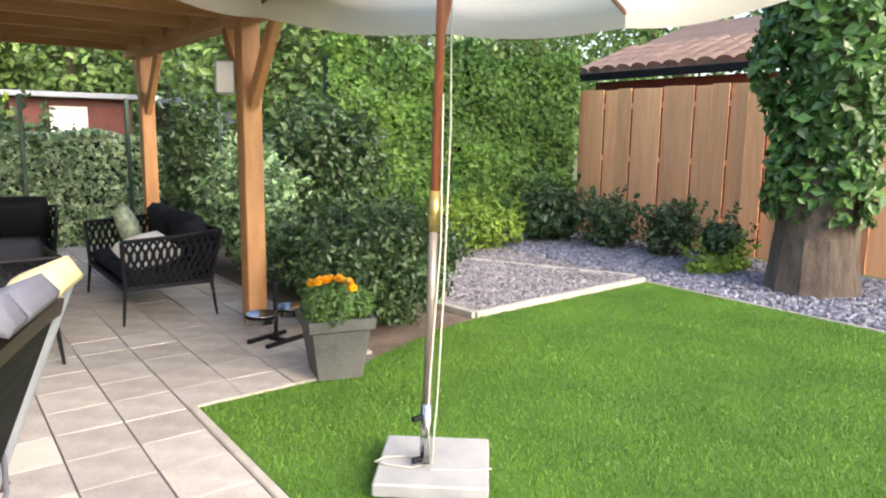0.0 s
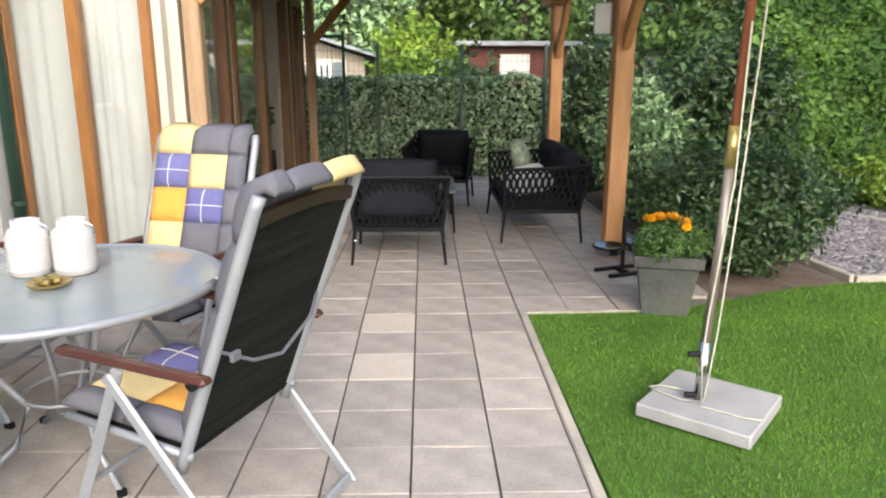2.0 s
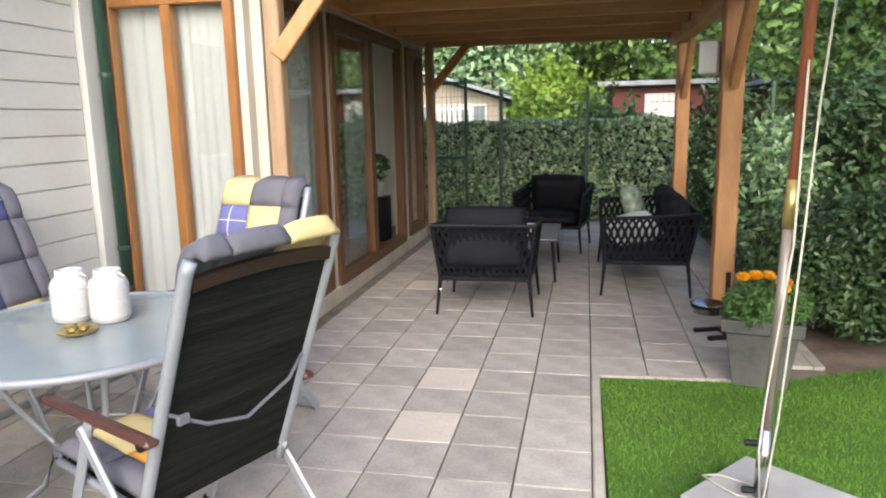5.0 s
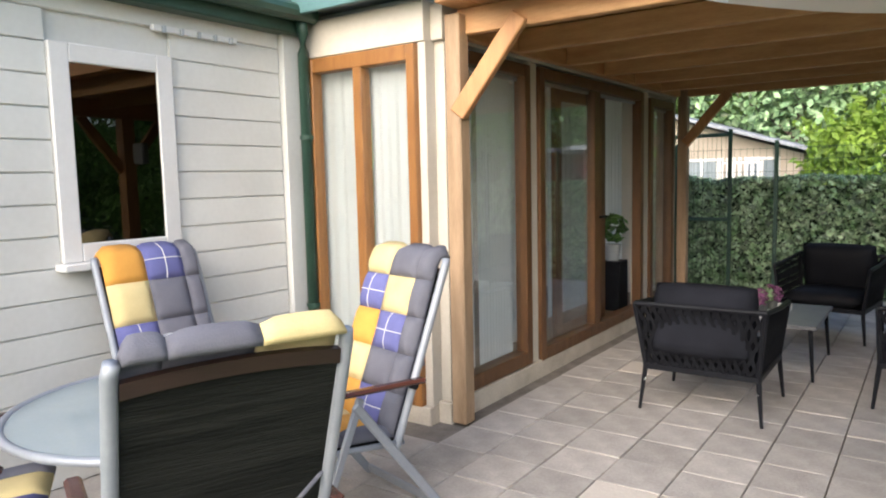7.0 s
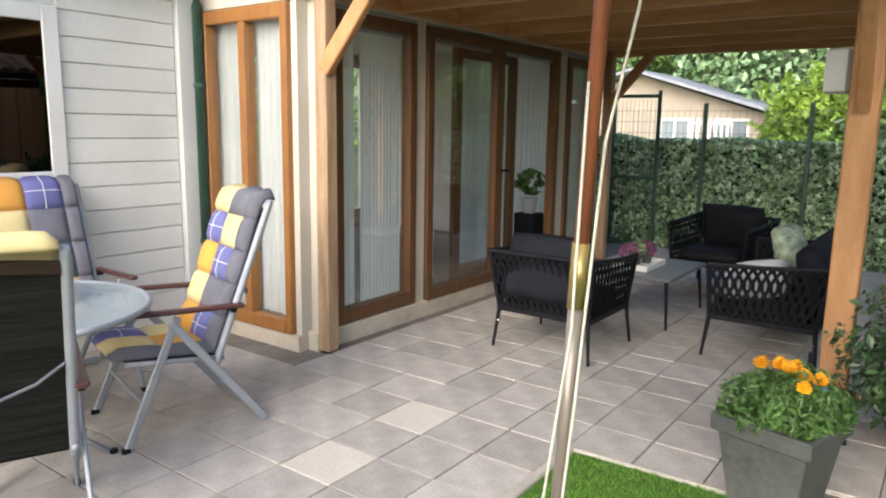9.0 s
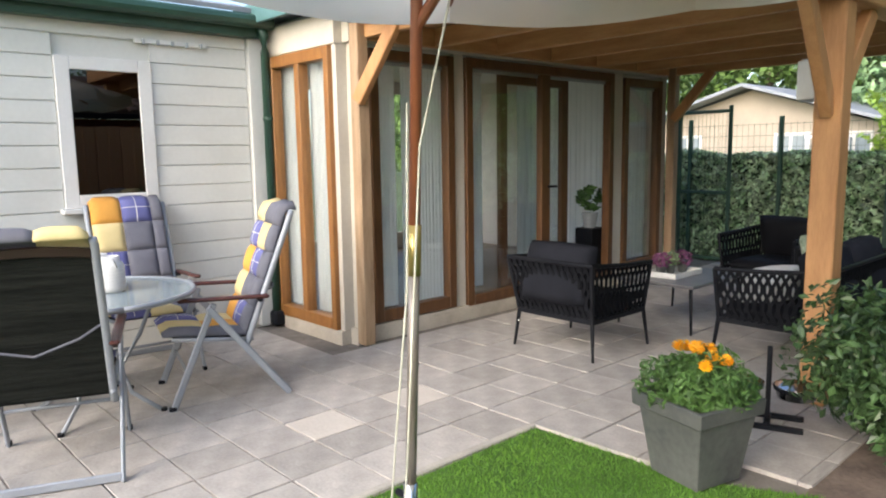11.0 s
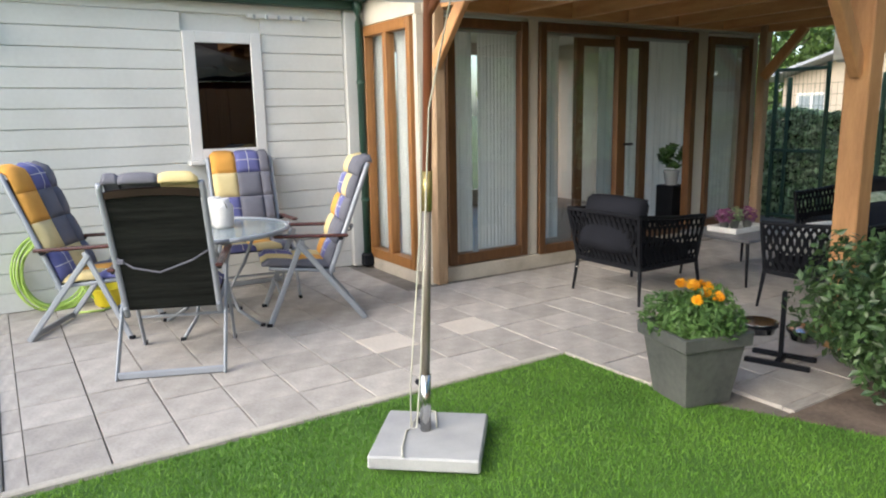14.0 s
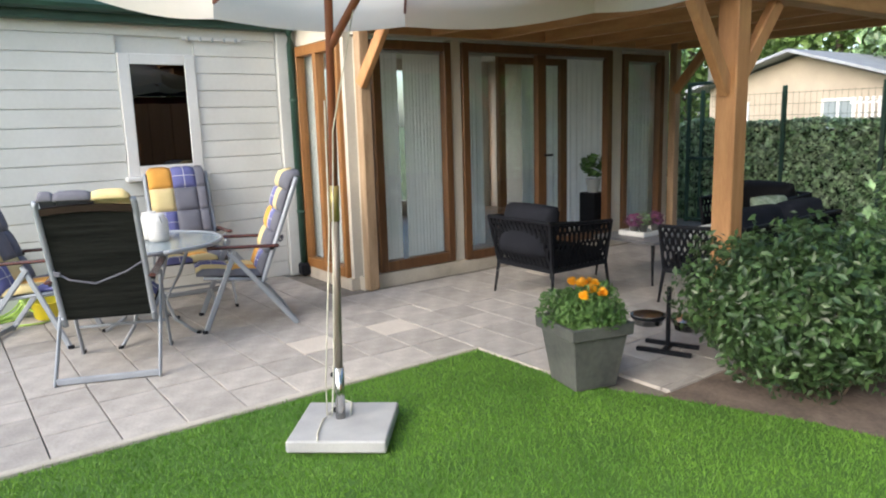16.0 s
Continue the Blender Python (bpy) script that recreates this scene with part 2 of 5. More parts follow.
def tube(bm, pts, r, seg=8, r2=None):
    pts = [Vector(p) for p in pts]
    n = len(pts)
    rings = []
    up = Vector((0.013, 0.02, 1))
    for i, p in enumerate(pts):
        d = (pts[min(i + 1, n - 1)] - pts[max(i - 1, 0)]).normalized()
        s = d.cross(up if abs(d.dot(up)) < 0.95 else Vector((1, 0.1, 0))).normalized()
        u = s.cross(d)
        rr = r if r2 is None else r + (r2 - r) * i / max(n - 1, 1)
        rings.append([bm.verts.new(p + (s * math.cos(a) + u * math.sin(a)) * rr) for a in (2 * math.pi * k / seg for k in range(seg))])
    for a, b in zip(rings, rings[1:]):
        for k in range(seg):
            bm.faces.new((a[k], a[(k + 1) % seg], b[(k + 1) % seg], b[k]))
    bm.faces.new(rings[0][::-1]), bm.faces.new(rings[-1])
    return bm


def T(pts, r, seg=8, r2=None):
    return tube(bmesh.new(), pts, r, seg, r2)


def lathe(prof, seg=24):
    bm = bmesh.new()
    rings = [[bm.verts.new((r * math.cos(2 * math.pi * k / seg), r * math.sin(2 * math.pi * k / seg), z)) for k in range(seg)] for r, z in prof]
    for a, b in zip(rings, rings[1:]):
        for k in range(seg):
            bm.faces.new((a[k], a[(k + 1) % seg], b[(k + 1) % seg], b[k]))
    bm.faces.new(rings[0][::-1]), bm.faces.new(rings[-1])
    return bm


def cushion(bm, size, m, puff=0.03, n=8, k=5):
    """A soft pad with rounded rims."""
    sx, sy, sz = size
    grid = {}
    for side in (1, -1):
        for i in range(n + 1):
            for j in range(n + 1):
                u, v = 2 * i / n - 1, 2 * j / n - 1
                if side == -1 and (i in (0, n) or j in (0, n)):
                    grid[side, i, j] = grid[1, i, j]
                    continue
                e = max(abs(u) ** k, abs(v) ** k)
                h = (sz / 2) * (1 - e) ** 0.4 + puff * (1 - u * u) * (1 - v * v)
                rim = 1 - 0.05 * (u * v) ** 2
                grid[side, i, j] = bm.verts.new(m @ Vector((u * sx / 2 * rim, v * sy / 2 * rim, side * h)))
    for side in (1, -1):
        for i in range(n):
            for j in range(n):
                f = [grid[side, i, j], grid[side, i + 1, j], grid[side, i + 1, j + 1], grid[side, i, j + 1]]
                if len(set(f)) == 4:
                    bm.faces.new(f if side == 1 else f[::-1])
    return bm


def mesh_part(name, verts, faces, mat, parent=None, label="", smooth=False):
    me = bpy.data.meshes.new(name)
    me.from_pydata(verts, [], faces)
    me.materials.append(mat)
    if smooth:
        me.polygons.foreach_set("use_smooth", [True] * len(me.polygons))
    ob = new(name, me)
    if parent is not None:
        ob.parent = parent
    if label:
        tagged(ob, label)
    return ob


rng = np.random.default_rng(7)


def leaf_mesh(pts, normals, size, jitter=0.7, long=1.6):
    """Many small folded leaves at pts, roughly facing along normals."""
    n = len(pts)
    d = normals + rng.normal(0, jitter, (n, 3))
    d /= np.linalg.norm(d, axis=1, keepdims=True) + 1e-9
    a = np.cross(d, rng.normal(0, 1, (n, 3)))
    a /= np.linalg.norm(a, axis=1, keepdims=True) + 1e-9
    b = np.cross(d, a)
    s = (size * rng.uniform(0.6, 1.3, n))[:, None]
    p0, p1 = pts - a * s * long / 2, pts + a * s * long / 2
    l = pts + b * s * 0.5 + d * s * 0.15 - a * s * 0.1
    r = pts - b * s * 0.5 + d * s * 0.15 - a * s * 0.1
    v = np.stack([p0, l, p1, r], 1).reshape(-1, 3)
    i = np.arange(n)[:, None] * 4
    f = np.concatenate([i + [0, 1, 2], i + [0, 2, 3]], 0)
    return v.tolist(), f.tolist()


def lumps(x, y, z):
    return np.sin(x * 2.3 + 1.1 * np.sin(z * 3.1)) * 0.4 + np.sin(z * 4.3 + x * 1.7 + y) * 0.3 + np.sin(y * 3.7 + z * 2.1) * 0.3


def leafy_wall(name, p, q, h, thick, mat, n, size, label, category, base=0.0, wav=0.06):
    """A hedge or creeper between two ground points."""
    p, q = np.array(p, float), np.array(q, float)
    length = np.linalg.norm(q - p)
    d = (q - p) / length
    nrm = np.array([d[1], -d[0]])
    t = thing(name, label, category)
    m = int(n * 0.82)
    u, z = rng.uniform(0, length, m), base + (h - base) * rng.uniform(0, 1, m)
    off = thick / 2 + wav * lumps(u * 1.6, u * 0, z * 1.5) + rng.uniform(-0.06, 0.02, m)
    side = np.where(rng.random(m) < 0.85, 1, -1)
    z = z + (z / h) ** 4 * wav * 2 * lumps(u * 3, u, z * 0)
    xy = p + np.outer(u, d) + np.outer(off * side, nrm)
    pts = np.column_stack([xy, z])
    nr = np.column_stack([np.outer(side, nrm), np.full(m, 0.35)])
    k = n - m
    u = rng.uniform(0, length, k)
    o = rng.uniform(-thick / 2, thick / 2, k)
    zt = h + wav * 2.0 * lumps(u * 3, u, u * 0) + rng.uniform(-0.08, 0.03, k)
    pts = np.vstack([pts, np.column_stack([p + np.outer(u, d) + np.outer(o, nrm), zt])])
    nr = np.vstack([nr, np.tile([0, 0, 1.0], (k, 1))])
    mesh_part("leaves", *leaf_mesh(pts, nr, size), mat, t)
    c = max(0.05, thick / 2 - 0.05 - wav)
    # solid dark block standing in for the shade deep inside the foliage
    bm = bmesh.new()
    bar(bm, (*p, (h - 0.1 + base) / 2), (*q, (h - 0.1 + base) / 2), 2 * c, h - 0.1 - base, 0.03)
    part("shade_core", bm, CORE, t)
    return t


def blob_points(c, r, n, floor=0.02):
    v = rng.normal(0, 1, (n, 3))
    v /= np.linalg.norm(v, axis=1, keepdims=True)
    w = 1 + 0.22 * lumps(v[:, 0] * 2.2 + c[0], v[:, 1] * 2.2 + c[1], v[:, 2] * 2.2)
    rad = (w * rng.uniform(0.6, 1.05, n) ** 0.6)[:, None]
    p = np.array(c) + v * rad * np.array(r)
    return np.column_stack([p[:, :2], np.maximum(p[:, 2], floor)]), v


def shrub(name, c, r, n, size, mat, label, category="shrub", stems=7):
    """A bush of stems and loose leaves, standing on the ground."""
    t = thing(name, label, category)
    P, N = [], []
    for k in range(5):
        cc = (c[0] + rng.uniform(-0.4, 0.4) * r[0], c[1] + rng.uniform(-0.4, 0.4) * r[1], c[2] + rng.uniform(-0.25, 0.25) * r[2])
        a, b = blob_points(cc, [x * 0.75 for x in r], n // 5)
        P.append(a), N.append(b + [0, 0, 0.4])
    # young sprays that break the outline
    for k in range(n // 110):
        v = rng.normal(0, 1, 3)
        v[2] = abs(v[2]) * 0.8 + 0.1
        v /= np.linalg.norm(v)
        o = np.array(c) + v * np.array(r) * rng.uniform(0.6, 0.95)
        d = v + np.array([0, 0, 0.7]) + rng.normal(0, 0.25, 3)
        d /= np.linalg.norm(d)
        along = np.linspace(0, rng.uniform(4, 8) * size, 14)[:, None]
        a = o + along * d + rng.normal(0, size * 0.35, (14, 3))
        P.append(np.column_stack([a[:, :2], np.maximum(a[:, 2], 0.03)])), N.append(rng.normal(0, 1, (14, 3)) + d * 0.6)
    mesh_part("leaves", *leaf_mesh(np.vstack(P), np.vstack(N), size, 0.8, 2.0), mat, t)
    bm = bmesh.new()
    for k in range(stems):
        a = k * 2.4
        e = Vector((c[0] + math.cos(a) * r[0] * 0.5, c[1] + math.sin(a) * r[1] * 0.5, c[2] + r[2] * 0.4))
        s = Vector((c[0] + math.cos(a) * 0.05, c[1] + math.sin(a) * 0.05, -0.02))
        tube(bm, [s, s.lerp(e, 0.5) + Vector((0, 0, 0.05)), e], 0.012, 5, 0.005)
    part("branchwork", bm, BARK, t)
    return t


def tree(c, h, r, n, size, mat, label, trunk=0.14, bare=0.35, name="tree"):
    t = thing(name, label, "tree")
    bm = bmesh.new()
    top = Vector((c[0] + 0.2, c[1], h * 0.9))
    base = Vector((c[0], c[1], -0.05))
    tube(bm, [base, base.lerp(top, 0.35) + Vector((0.08, 0, 0)), base.lerp(top, 0.7), top], trunk, 8, trunk * 0.25)
    P, N = [], []
    for k in range(14):
        a = k * 2.4
        z = h * (bare + (1 - bare) * (k + 0.5) / 14)
        f = math.sin(math.pi * min(0.95, (k + 2.5) / 16)) ** 0.7
        e = Vector((c[0] + math.cos(a) * r * 0.62 * f, c[1] + math.sin(a) * r * 0.62 * f, z))
        s = base.lerp(top, max(0.1, z / h - 0.12))
        tube(bm, [s, s.lerp(e, 0.5) + Vector((0, 0, 0.1)), e], trunk * 0.3, 5, trunk * 0.08)
        q, v = blob_points(tuple(e), (r * 0.5 * f + 0.2, r * 0.5 * f + 0.2, h * (1 - bare) * 0.14 + 0.2), n // 14, 0.1)
        P.append(q), N.append(v + [0, 0, 0.5])
    part("trunk", bm, BARK, t)
    mesh_part("crown", *leaf_mesh(np.vstack(P), np.vstack(N), size), mat, t)
    return t


# ---- ground ----
WALL_X, HOUSE_X, ANNEX_Y, END_Y = -0.93, -2.11, 4.27, 9.2
tagged(part("ground", B((-400, -400, -0.3), (400, 400, -0.06), 0), GROUND), "dull green and brown garden ground", "ground", kind="structure")
lawn_outline = [(-12, -12), (6.5, -12), (6.5, 4.78), (4.0, 4.62), (3.45, 4.5), (2.75, 4.2), (2.35, 4.0), (1.34, 3.94), (1.36, 0.74), (-12, 0.68)]
bm = bmesh.new()
f = bm.faces.new([bm.verts.new((x, y, -0.06)) for x, y in lawn_outline])
g = bmesh.ops.extrude_face_region(bm, geom=[f])
bmesh.ops.translate(bm, verts=[v for v in g["geom"] if isinstance(v, bmesh.types.BMVert)], vec=(0, 0, 0.055))
lawn = tagged(part("lawn", bm, LAWN), "short bright green artificial turf lawn", "lawn", kind="structure")


def inside(x, y, poly):
    r = np.zeros(len(x), bool)
    j = len(poly) - 1
    for i in range(len(poly)):
        (xi, yi), (xj, yj) = poly[i], poly[j]
        r ^= ((yi > y) != (yj > y)) & (x < (xj - xi) * (y - yi) / (yj - yi + 1e-12) + xi)
        j = i
    return r


bx, by = rng.uniform(1.3, 6.5, 210000), rng.uniform(0.0, 4.8, 210000)
ok = inside(bx, by, lawn_outline)
bx, by = bx[ok], by[ok]
nb = len(bx)
an, le = rng.uniform(0, 6.28, nb), rng.uniform(0.008, 0.02, nb)
ca, sa = np.cos(an) * 0.003, np.sin(an) * 0.003
lx, ly = rng.normal(0, 0.009, nb), rng.normal(0, 0.009, nb)
bv = np.stack([np.column_stack([bx - ca, by - sa, np.full(nb, -0.006)]), np.column_stack([bx + ca, by + sa, np.full(nb, -0.006)]), np.column_stack([bx + lx, by + ly, le])], 1).reshape(-1, 3)
tagged(mesh_part("turf_blades", bv.tolist(), np.arange(nb * 3).reshape(-1, 3).tolist(), BLADE), "short green blades of artificial turf", "grass", kind="stuff")
soil_outline = [(2.72, 4.2), (3.45, 4.52), (3.98, 4.64), (3.82, 5.9), (5.4, 10.9), (2.5, 10.9), (2.62, 5.0)]
bm = bmesh.new()
bm.faces.new([bm.verts.new((x, y, -0.012)) for x, y in soil_outline])
tagged(part("soil_bed", bm, SOIL), "dry brown planting bed under the shrubs", "soil", kind="structure")


def chips(name, poly, n, size, mat, label, z=0.0):
    xs, ys = zip(*poly)
    x, y = rng.uniform(min(xs), max(xs), n), rng.uniform(min(ys), max(ys), n)
    ok = inside(x, y, poly)
    x, y = x[ok], y[ok]
    k = len(x)
    s = rng.uniform(0.5, 1.4, k) * size
    a = rng.uniform(0, 6.28, k)
    quad = np.array([(1, 0.1), (0.2, 0.7), (-0.9, 0.35), (-0.3, -0.75)])
    V = []
    for lift in (0.0, 1.0):
        for qx, qy in quad:
            m = 1 - 0.35 * lift
            V.append(np.column_stack([x + s * m * (np.cos(a) * qx - np.sin(a) * qy), y + s * m * (np.sin(a) * qx + np.cos(a) * qy), z + lift * s * 0.5 + rng.uniform(-0.006, 0.014, k)]))
    v = np.stack(V, 1).reshape(-1, 3)
    i = np.arange(k)[:, None] * 8
    f = [(i + list(q)).tolist() for q in ((4, 5, 6, 7), (0, 1, 5, 4), (1, 2, 6, 5), (2, 3, 7, 6), (3, 0, 4, 7))]
    tagged(mesh_part(name, v.tolist(), [q for g in f for q in g], mat), label, "gravel", kind="stuff")


bed = [(3.95, 4.72), (6.45, 4.88), (6.7, 8.5), (3.75, 8.5), (3.82, 5.9)]
strip = [(6.52, -3), (6.52, 4.85), (6.8, 8.5), (8.8, 8.5), (8.8, -3)]
for nm, poly, mt in (("gravel_base", bed, SLATEB), ("gravel_strip", strip, SLATE)):
    bm = bmesh.new()
    bm.faces.new([bm.verts.new((x, y, -0.004)) for x, y in poly])
    tagged(part(nm, bm, mt), "bed of crushed slate", "gravel", kind="structure")
chips("brown_slate_chips", bed, 16000, 0.034, SLATEB, "brown and grey crushed slate chips")
chips("blue_slate_chips", strip, 16000, 0.038, SLATE, "blue grey crushed slate chips")


def edging(p, q, w=0.06, z=0.025, mat=None, name="kerb", label="pale concrete garden edging"):
    tagged(part(name, BAR((*p, z / 2 - 0.04), (*q, z / 2 - 0.04), w, z + 0.08, 0.008), mat or KERB), label, "edging", kind="structure")


edging((3.97, 4.66), (6.5, 4.83), 0.07, 0.045)
edging((3.97, 4.66), (3.78, 6.4), 0.07, 0.045)
edging((6.6, 5.0), (5.0, 8.2), 0.1, 0.03)
edging((6.5, 4.8), (6.5, -3), 0.03, 0.012)
edging((1.31, 0.74), (1.31, 3.97), 0.05, 0.012)
edging((1.285, 3.955), (2.2, 3.985), 0.03, 0.01)
edging((-2.1, 0.72), (1.33, 0.72), 0.06, 0.012)

# ---- terrace ----
terrace = tagged(part("terrace", B((-2.11, 0.72, -0.2), (1.285, 10.7, -0.022), 0), SAND), "weathered grey beige concrete slab terrace", "paving", kind="structure")
tagged(part("terrace_wing", B((1.287, 3.97, -0.2), (2.72, 10.7, -0.022), 0), SAND, terrace), "sandy bed of the paving")
PITCH_X, PITCH_Y, GAP = 0.342, 0.3455, 0.009
slab_meshes = []
for k in range(4):
    me = bpy.data.meshes.new("slab")
    b_ = B((GAP / 2, GAP / 2, -0.05), (PITCH_X - GAP / 2, PITCH_Y - GAP / 2, 0), 0.002)
    b_.to_mesh(me)
    b_.free()
    me.materials.append(TILE)
    slab_meshes.append(me)

# ---- house wall with cladding ----
house = tagged(part("wall_west", B((-2.4, -3.0, -0.1), (-2.135, 4.27, 2.75), 0), CREAM), "cream horizontal board cladding of the chalet", "wall", kind="structure")
HW = (2.55, 3.06, 1.3, 2.26)
bh = 0.168
for k in range(16):
    z0 = k * bh
    for y0, y1 in ([(-3.0, HW[0] - 0.11), (HW[1] + 0.11, 4.02)] if z0 + bh > HW[2] - 0.1 and z0 < HW[3] + 0.12 else [(-3.0, 4.02)]):
        bm = bmesh.new()
        v = [bm.verts.new((x, y, z)) for y in (y0, y1) for x, z in ((-2.135, z0 + 0.002), (-2.114, z0 + 0.002), (-2.105, z0 + 0.009), (-2.108, z0 + bh - 0.006), (-2.117, z0 + bh))]
        bm.faces.new(v[:5]), bm.faces.new(v[5:][::-1])
        for i in range(5):
            bm.faces.new((v[i], v[(i + 1) % 5], v[5 + (i + 1) % 5], v[5 + i]))
        part("board", bm, CREAM, house)
tagged(part("corner_trim", B((-2.135, 4.03, 0.0), (-2.06, 4.265, 2.75), 0.004), CREAM), "cream corner board", "trim", kind="structure")
win = thing("window_1", "narrow white framed window in the cladding", "window", kind="structure")
y0, y1, z0, z1 = HW
for a, b in (((-2.13, y0 - 0.105, z0 - 0.1), (-2.082, y0, z1 + 0.1)), ((-2.13, y1, z0 - 0.1), (-2.082, y1 + 0.105, z1 + 0.1)), ((-2.13, y0, z1), (-2.082, y1, z1 + 0.1)), ((-2.13, y0, z0 - 0.1), (-2.082, y1, z0))):
    part("window_frame", B(a, b, 0.006), WHITE, win)
part("window_sill", B((-2.13, y0 - 0.14, z0 - 0.14), (-2.0, y1 + 0.14, z0 - 0.1), 0.006), WHITE, win)
part("pane", B((-2.1, y0, z0), (-2.094, y1, z1), 0), glass_material("dark window glass", (0.12, 0.11, 0.1), 0.0, 0.08), win)
eave = thing("eaves", "dark green gutter and fascia over the wall", "gutter", kind="structure")
part("fascia", B((-2.13, -3.0, 2.62), (-1.99, 4.2, 2.8), 0.01), GREEN, eave)
part("gutter", T([(-1.93, -3.0, 2.75), (-1.93, 4.2, 2.75)], 0.06, 10), GREEN, eave)
part("roof_edge", BAR((-2.6, 0.6, 3.0), (-1.95, 0.6, 2.84), 7.2, 0.04, 0.0, (0, 0, 1)), ROOFM, eave)
drain = thing("drainpipe", "dark green round drainpipe beside the corner", "drainpipe", kind="structure")
part("pipe", T([(-1.95, 4.1, 2.72), (-1.97, 4.13, 2.62), (-2.0, 4.16, 2.5), (-2.0, 4.16, 0.12)], 0.04, 12), GREEN, drain, smooth=True)
for z in (0.7, 1.9):
    part("pipe_clip", T([(-2.0, 4.16, z), (-2.0, 4.16, z + 0.03)], 0.048, 12), GREEN, drain)
part("pipe_shoe", B((-2.05, 4.1, 0.0), (-1.93, 4.22, 0.14), 0.02), BLACKM, drain)

# ---- glazed annex ----
room = tagged(part("wall_room", B((-4.9, 9.25, -0.1), (-1.05, 9.35, 2.75), 0), ROOMW), "plain room wall", "wall", kind="structure")
# unseen wall; its window opening is oversized so daylight backlights the curtains
wb = thing("wall_back", "unseen room wall, rear window opening widened to backlight the curtains", "wall", kind="structure")
for a, c in (((4.28, -0.1), (9.24, 0.35)), ((4.28, 2.5), (9.24, 2.75)), ((4.28, 0.35), (4.5, 2.5)), ((9.05, 0.35), (9.24, 2.5))):
    part("wall_piece", B((-4.9, *a), (-4.8, *c), 0), ROOMW, wb)
tagged(part("wall_side", B((-4.9, 4.15, -0.1), (-2.41, 4.275, 2.75), 0), ROOMW), "plain room wall", "wall", kind="structure")
tagged(part("room_floor", B((-4.8, 4.28, 0.0), (-1.05, 9.24, 0.1), 0), ROOMF), "brown boarded room floor", "floor", kind="structure")
tagged(part("room_ceiling", B((-4.8, 4.34, 2.68), (-1.05, 9.24, 2.78), 0), WHITE), "white room ceiling", "ceiling", kind="structure")
annex = thing("wall_annex", "cream timber annex wall with tall glazing", "wall", kind="structure")
part("plinth", B((-1.05, 4.3, -0.1), (-0.9, 9.18, 0.12), 0.006), PLINTH, annex)
part("plinth", B((-2.09, 4.2, -0.1), (-1.0, 4.32, 0.1), 0.006), PLINTH, annex)
part("top_board", B((-1.05, 4.3, 2.48), (-0.91, 9.2, 2.7), 0.004), ANNEX, annex)
part("top_board", B((-2.1, 4.22, 2.47), (-1.0, 4.34, 2.72), 0.004), ANNEX, annex)
for a, b in ((4.34, 4.44), (5.47, 5.6), (8.03, 8.22), (9.08, 9.2)):
    part("pillar", B((-1.05, a, 0.12), (-0.925, b, 2.48), 0.004), ANNEX, annex)
for a, b in ((-2.1, -2.02), (-1.06, -1.0)):
    part("pillar", B((a, 4.235, 0.1), (b, 4.34, 2.47), 0.004), ANNEX, annex)
fascia = thing("annex_fascia", "blue green fascia board above the annex", "fascia", kind="structure")
part("board", B((-2.3, 4.02, 2.73), (-0.7, 4.06, 2.9), 0.004), TEAL, fascia)
part("flat_roof", B((-4.9, 4.06, 2.79), (-0.9, 9.4, 2.9), 0.0), ROOFM, fascia)


def curtain(y0, y1, x, z0, z1, along="y", folds=9, depth=0.03, seed=0):
    """Loose sheer cloth: uneven folds that are tight at the rail and drift apart below."""
    r = random.Random(seed)
    n = folds * 10
    fr = [(folds * r.uniform(0.6, 1.5), r.uniform(0, 6.28), r.uniform(0.35, 1.0)) for _ in range(4)]
    V, F = [], []
    for k in range(6):
        z = z0 + (z1 - z0) * k / 5
        for i in range(n + 1):
            t = i / n
            drop = 1 - k / 5
            w = sum(am * math.sin(2 * math.pi * f * (t + 0.012 * drop * math.sin(7 * t + f)) + p + 0.5 * drop * am) for f, p, am in fr) / 2.2
            w = depth * w * (0.65 + 0.35 * drop) * (1 - 0.4 * abs(math.sin(5 * t + seed)))
            s = y0 + (y1 - y0) * t + 0.008 * drop * math.sin(9 * t + seed)
            V.append((x + w, s, z) if along == "y" else (s, x + w, z))
    for k in range(5):
        for i in range(n):
            a = k * (n + 1) + i
            F.append((a, a + 1, a + n + 2, a + n + 1))
    t = thing("curtain", "sheer white pleated curtain behind the glazing", "curtain", "annex curtains")
    mesh_part("cloth", V, F, CURTAIN, t, smooth=True)
    part("rail", T([V[0][:2] + (z1,), V[n][:2] + (z1,)], 0.012, 6), WHITE, t)


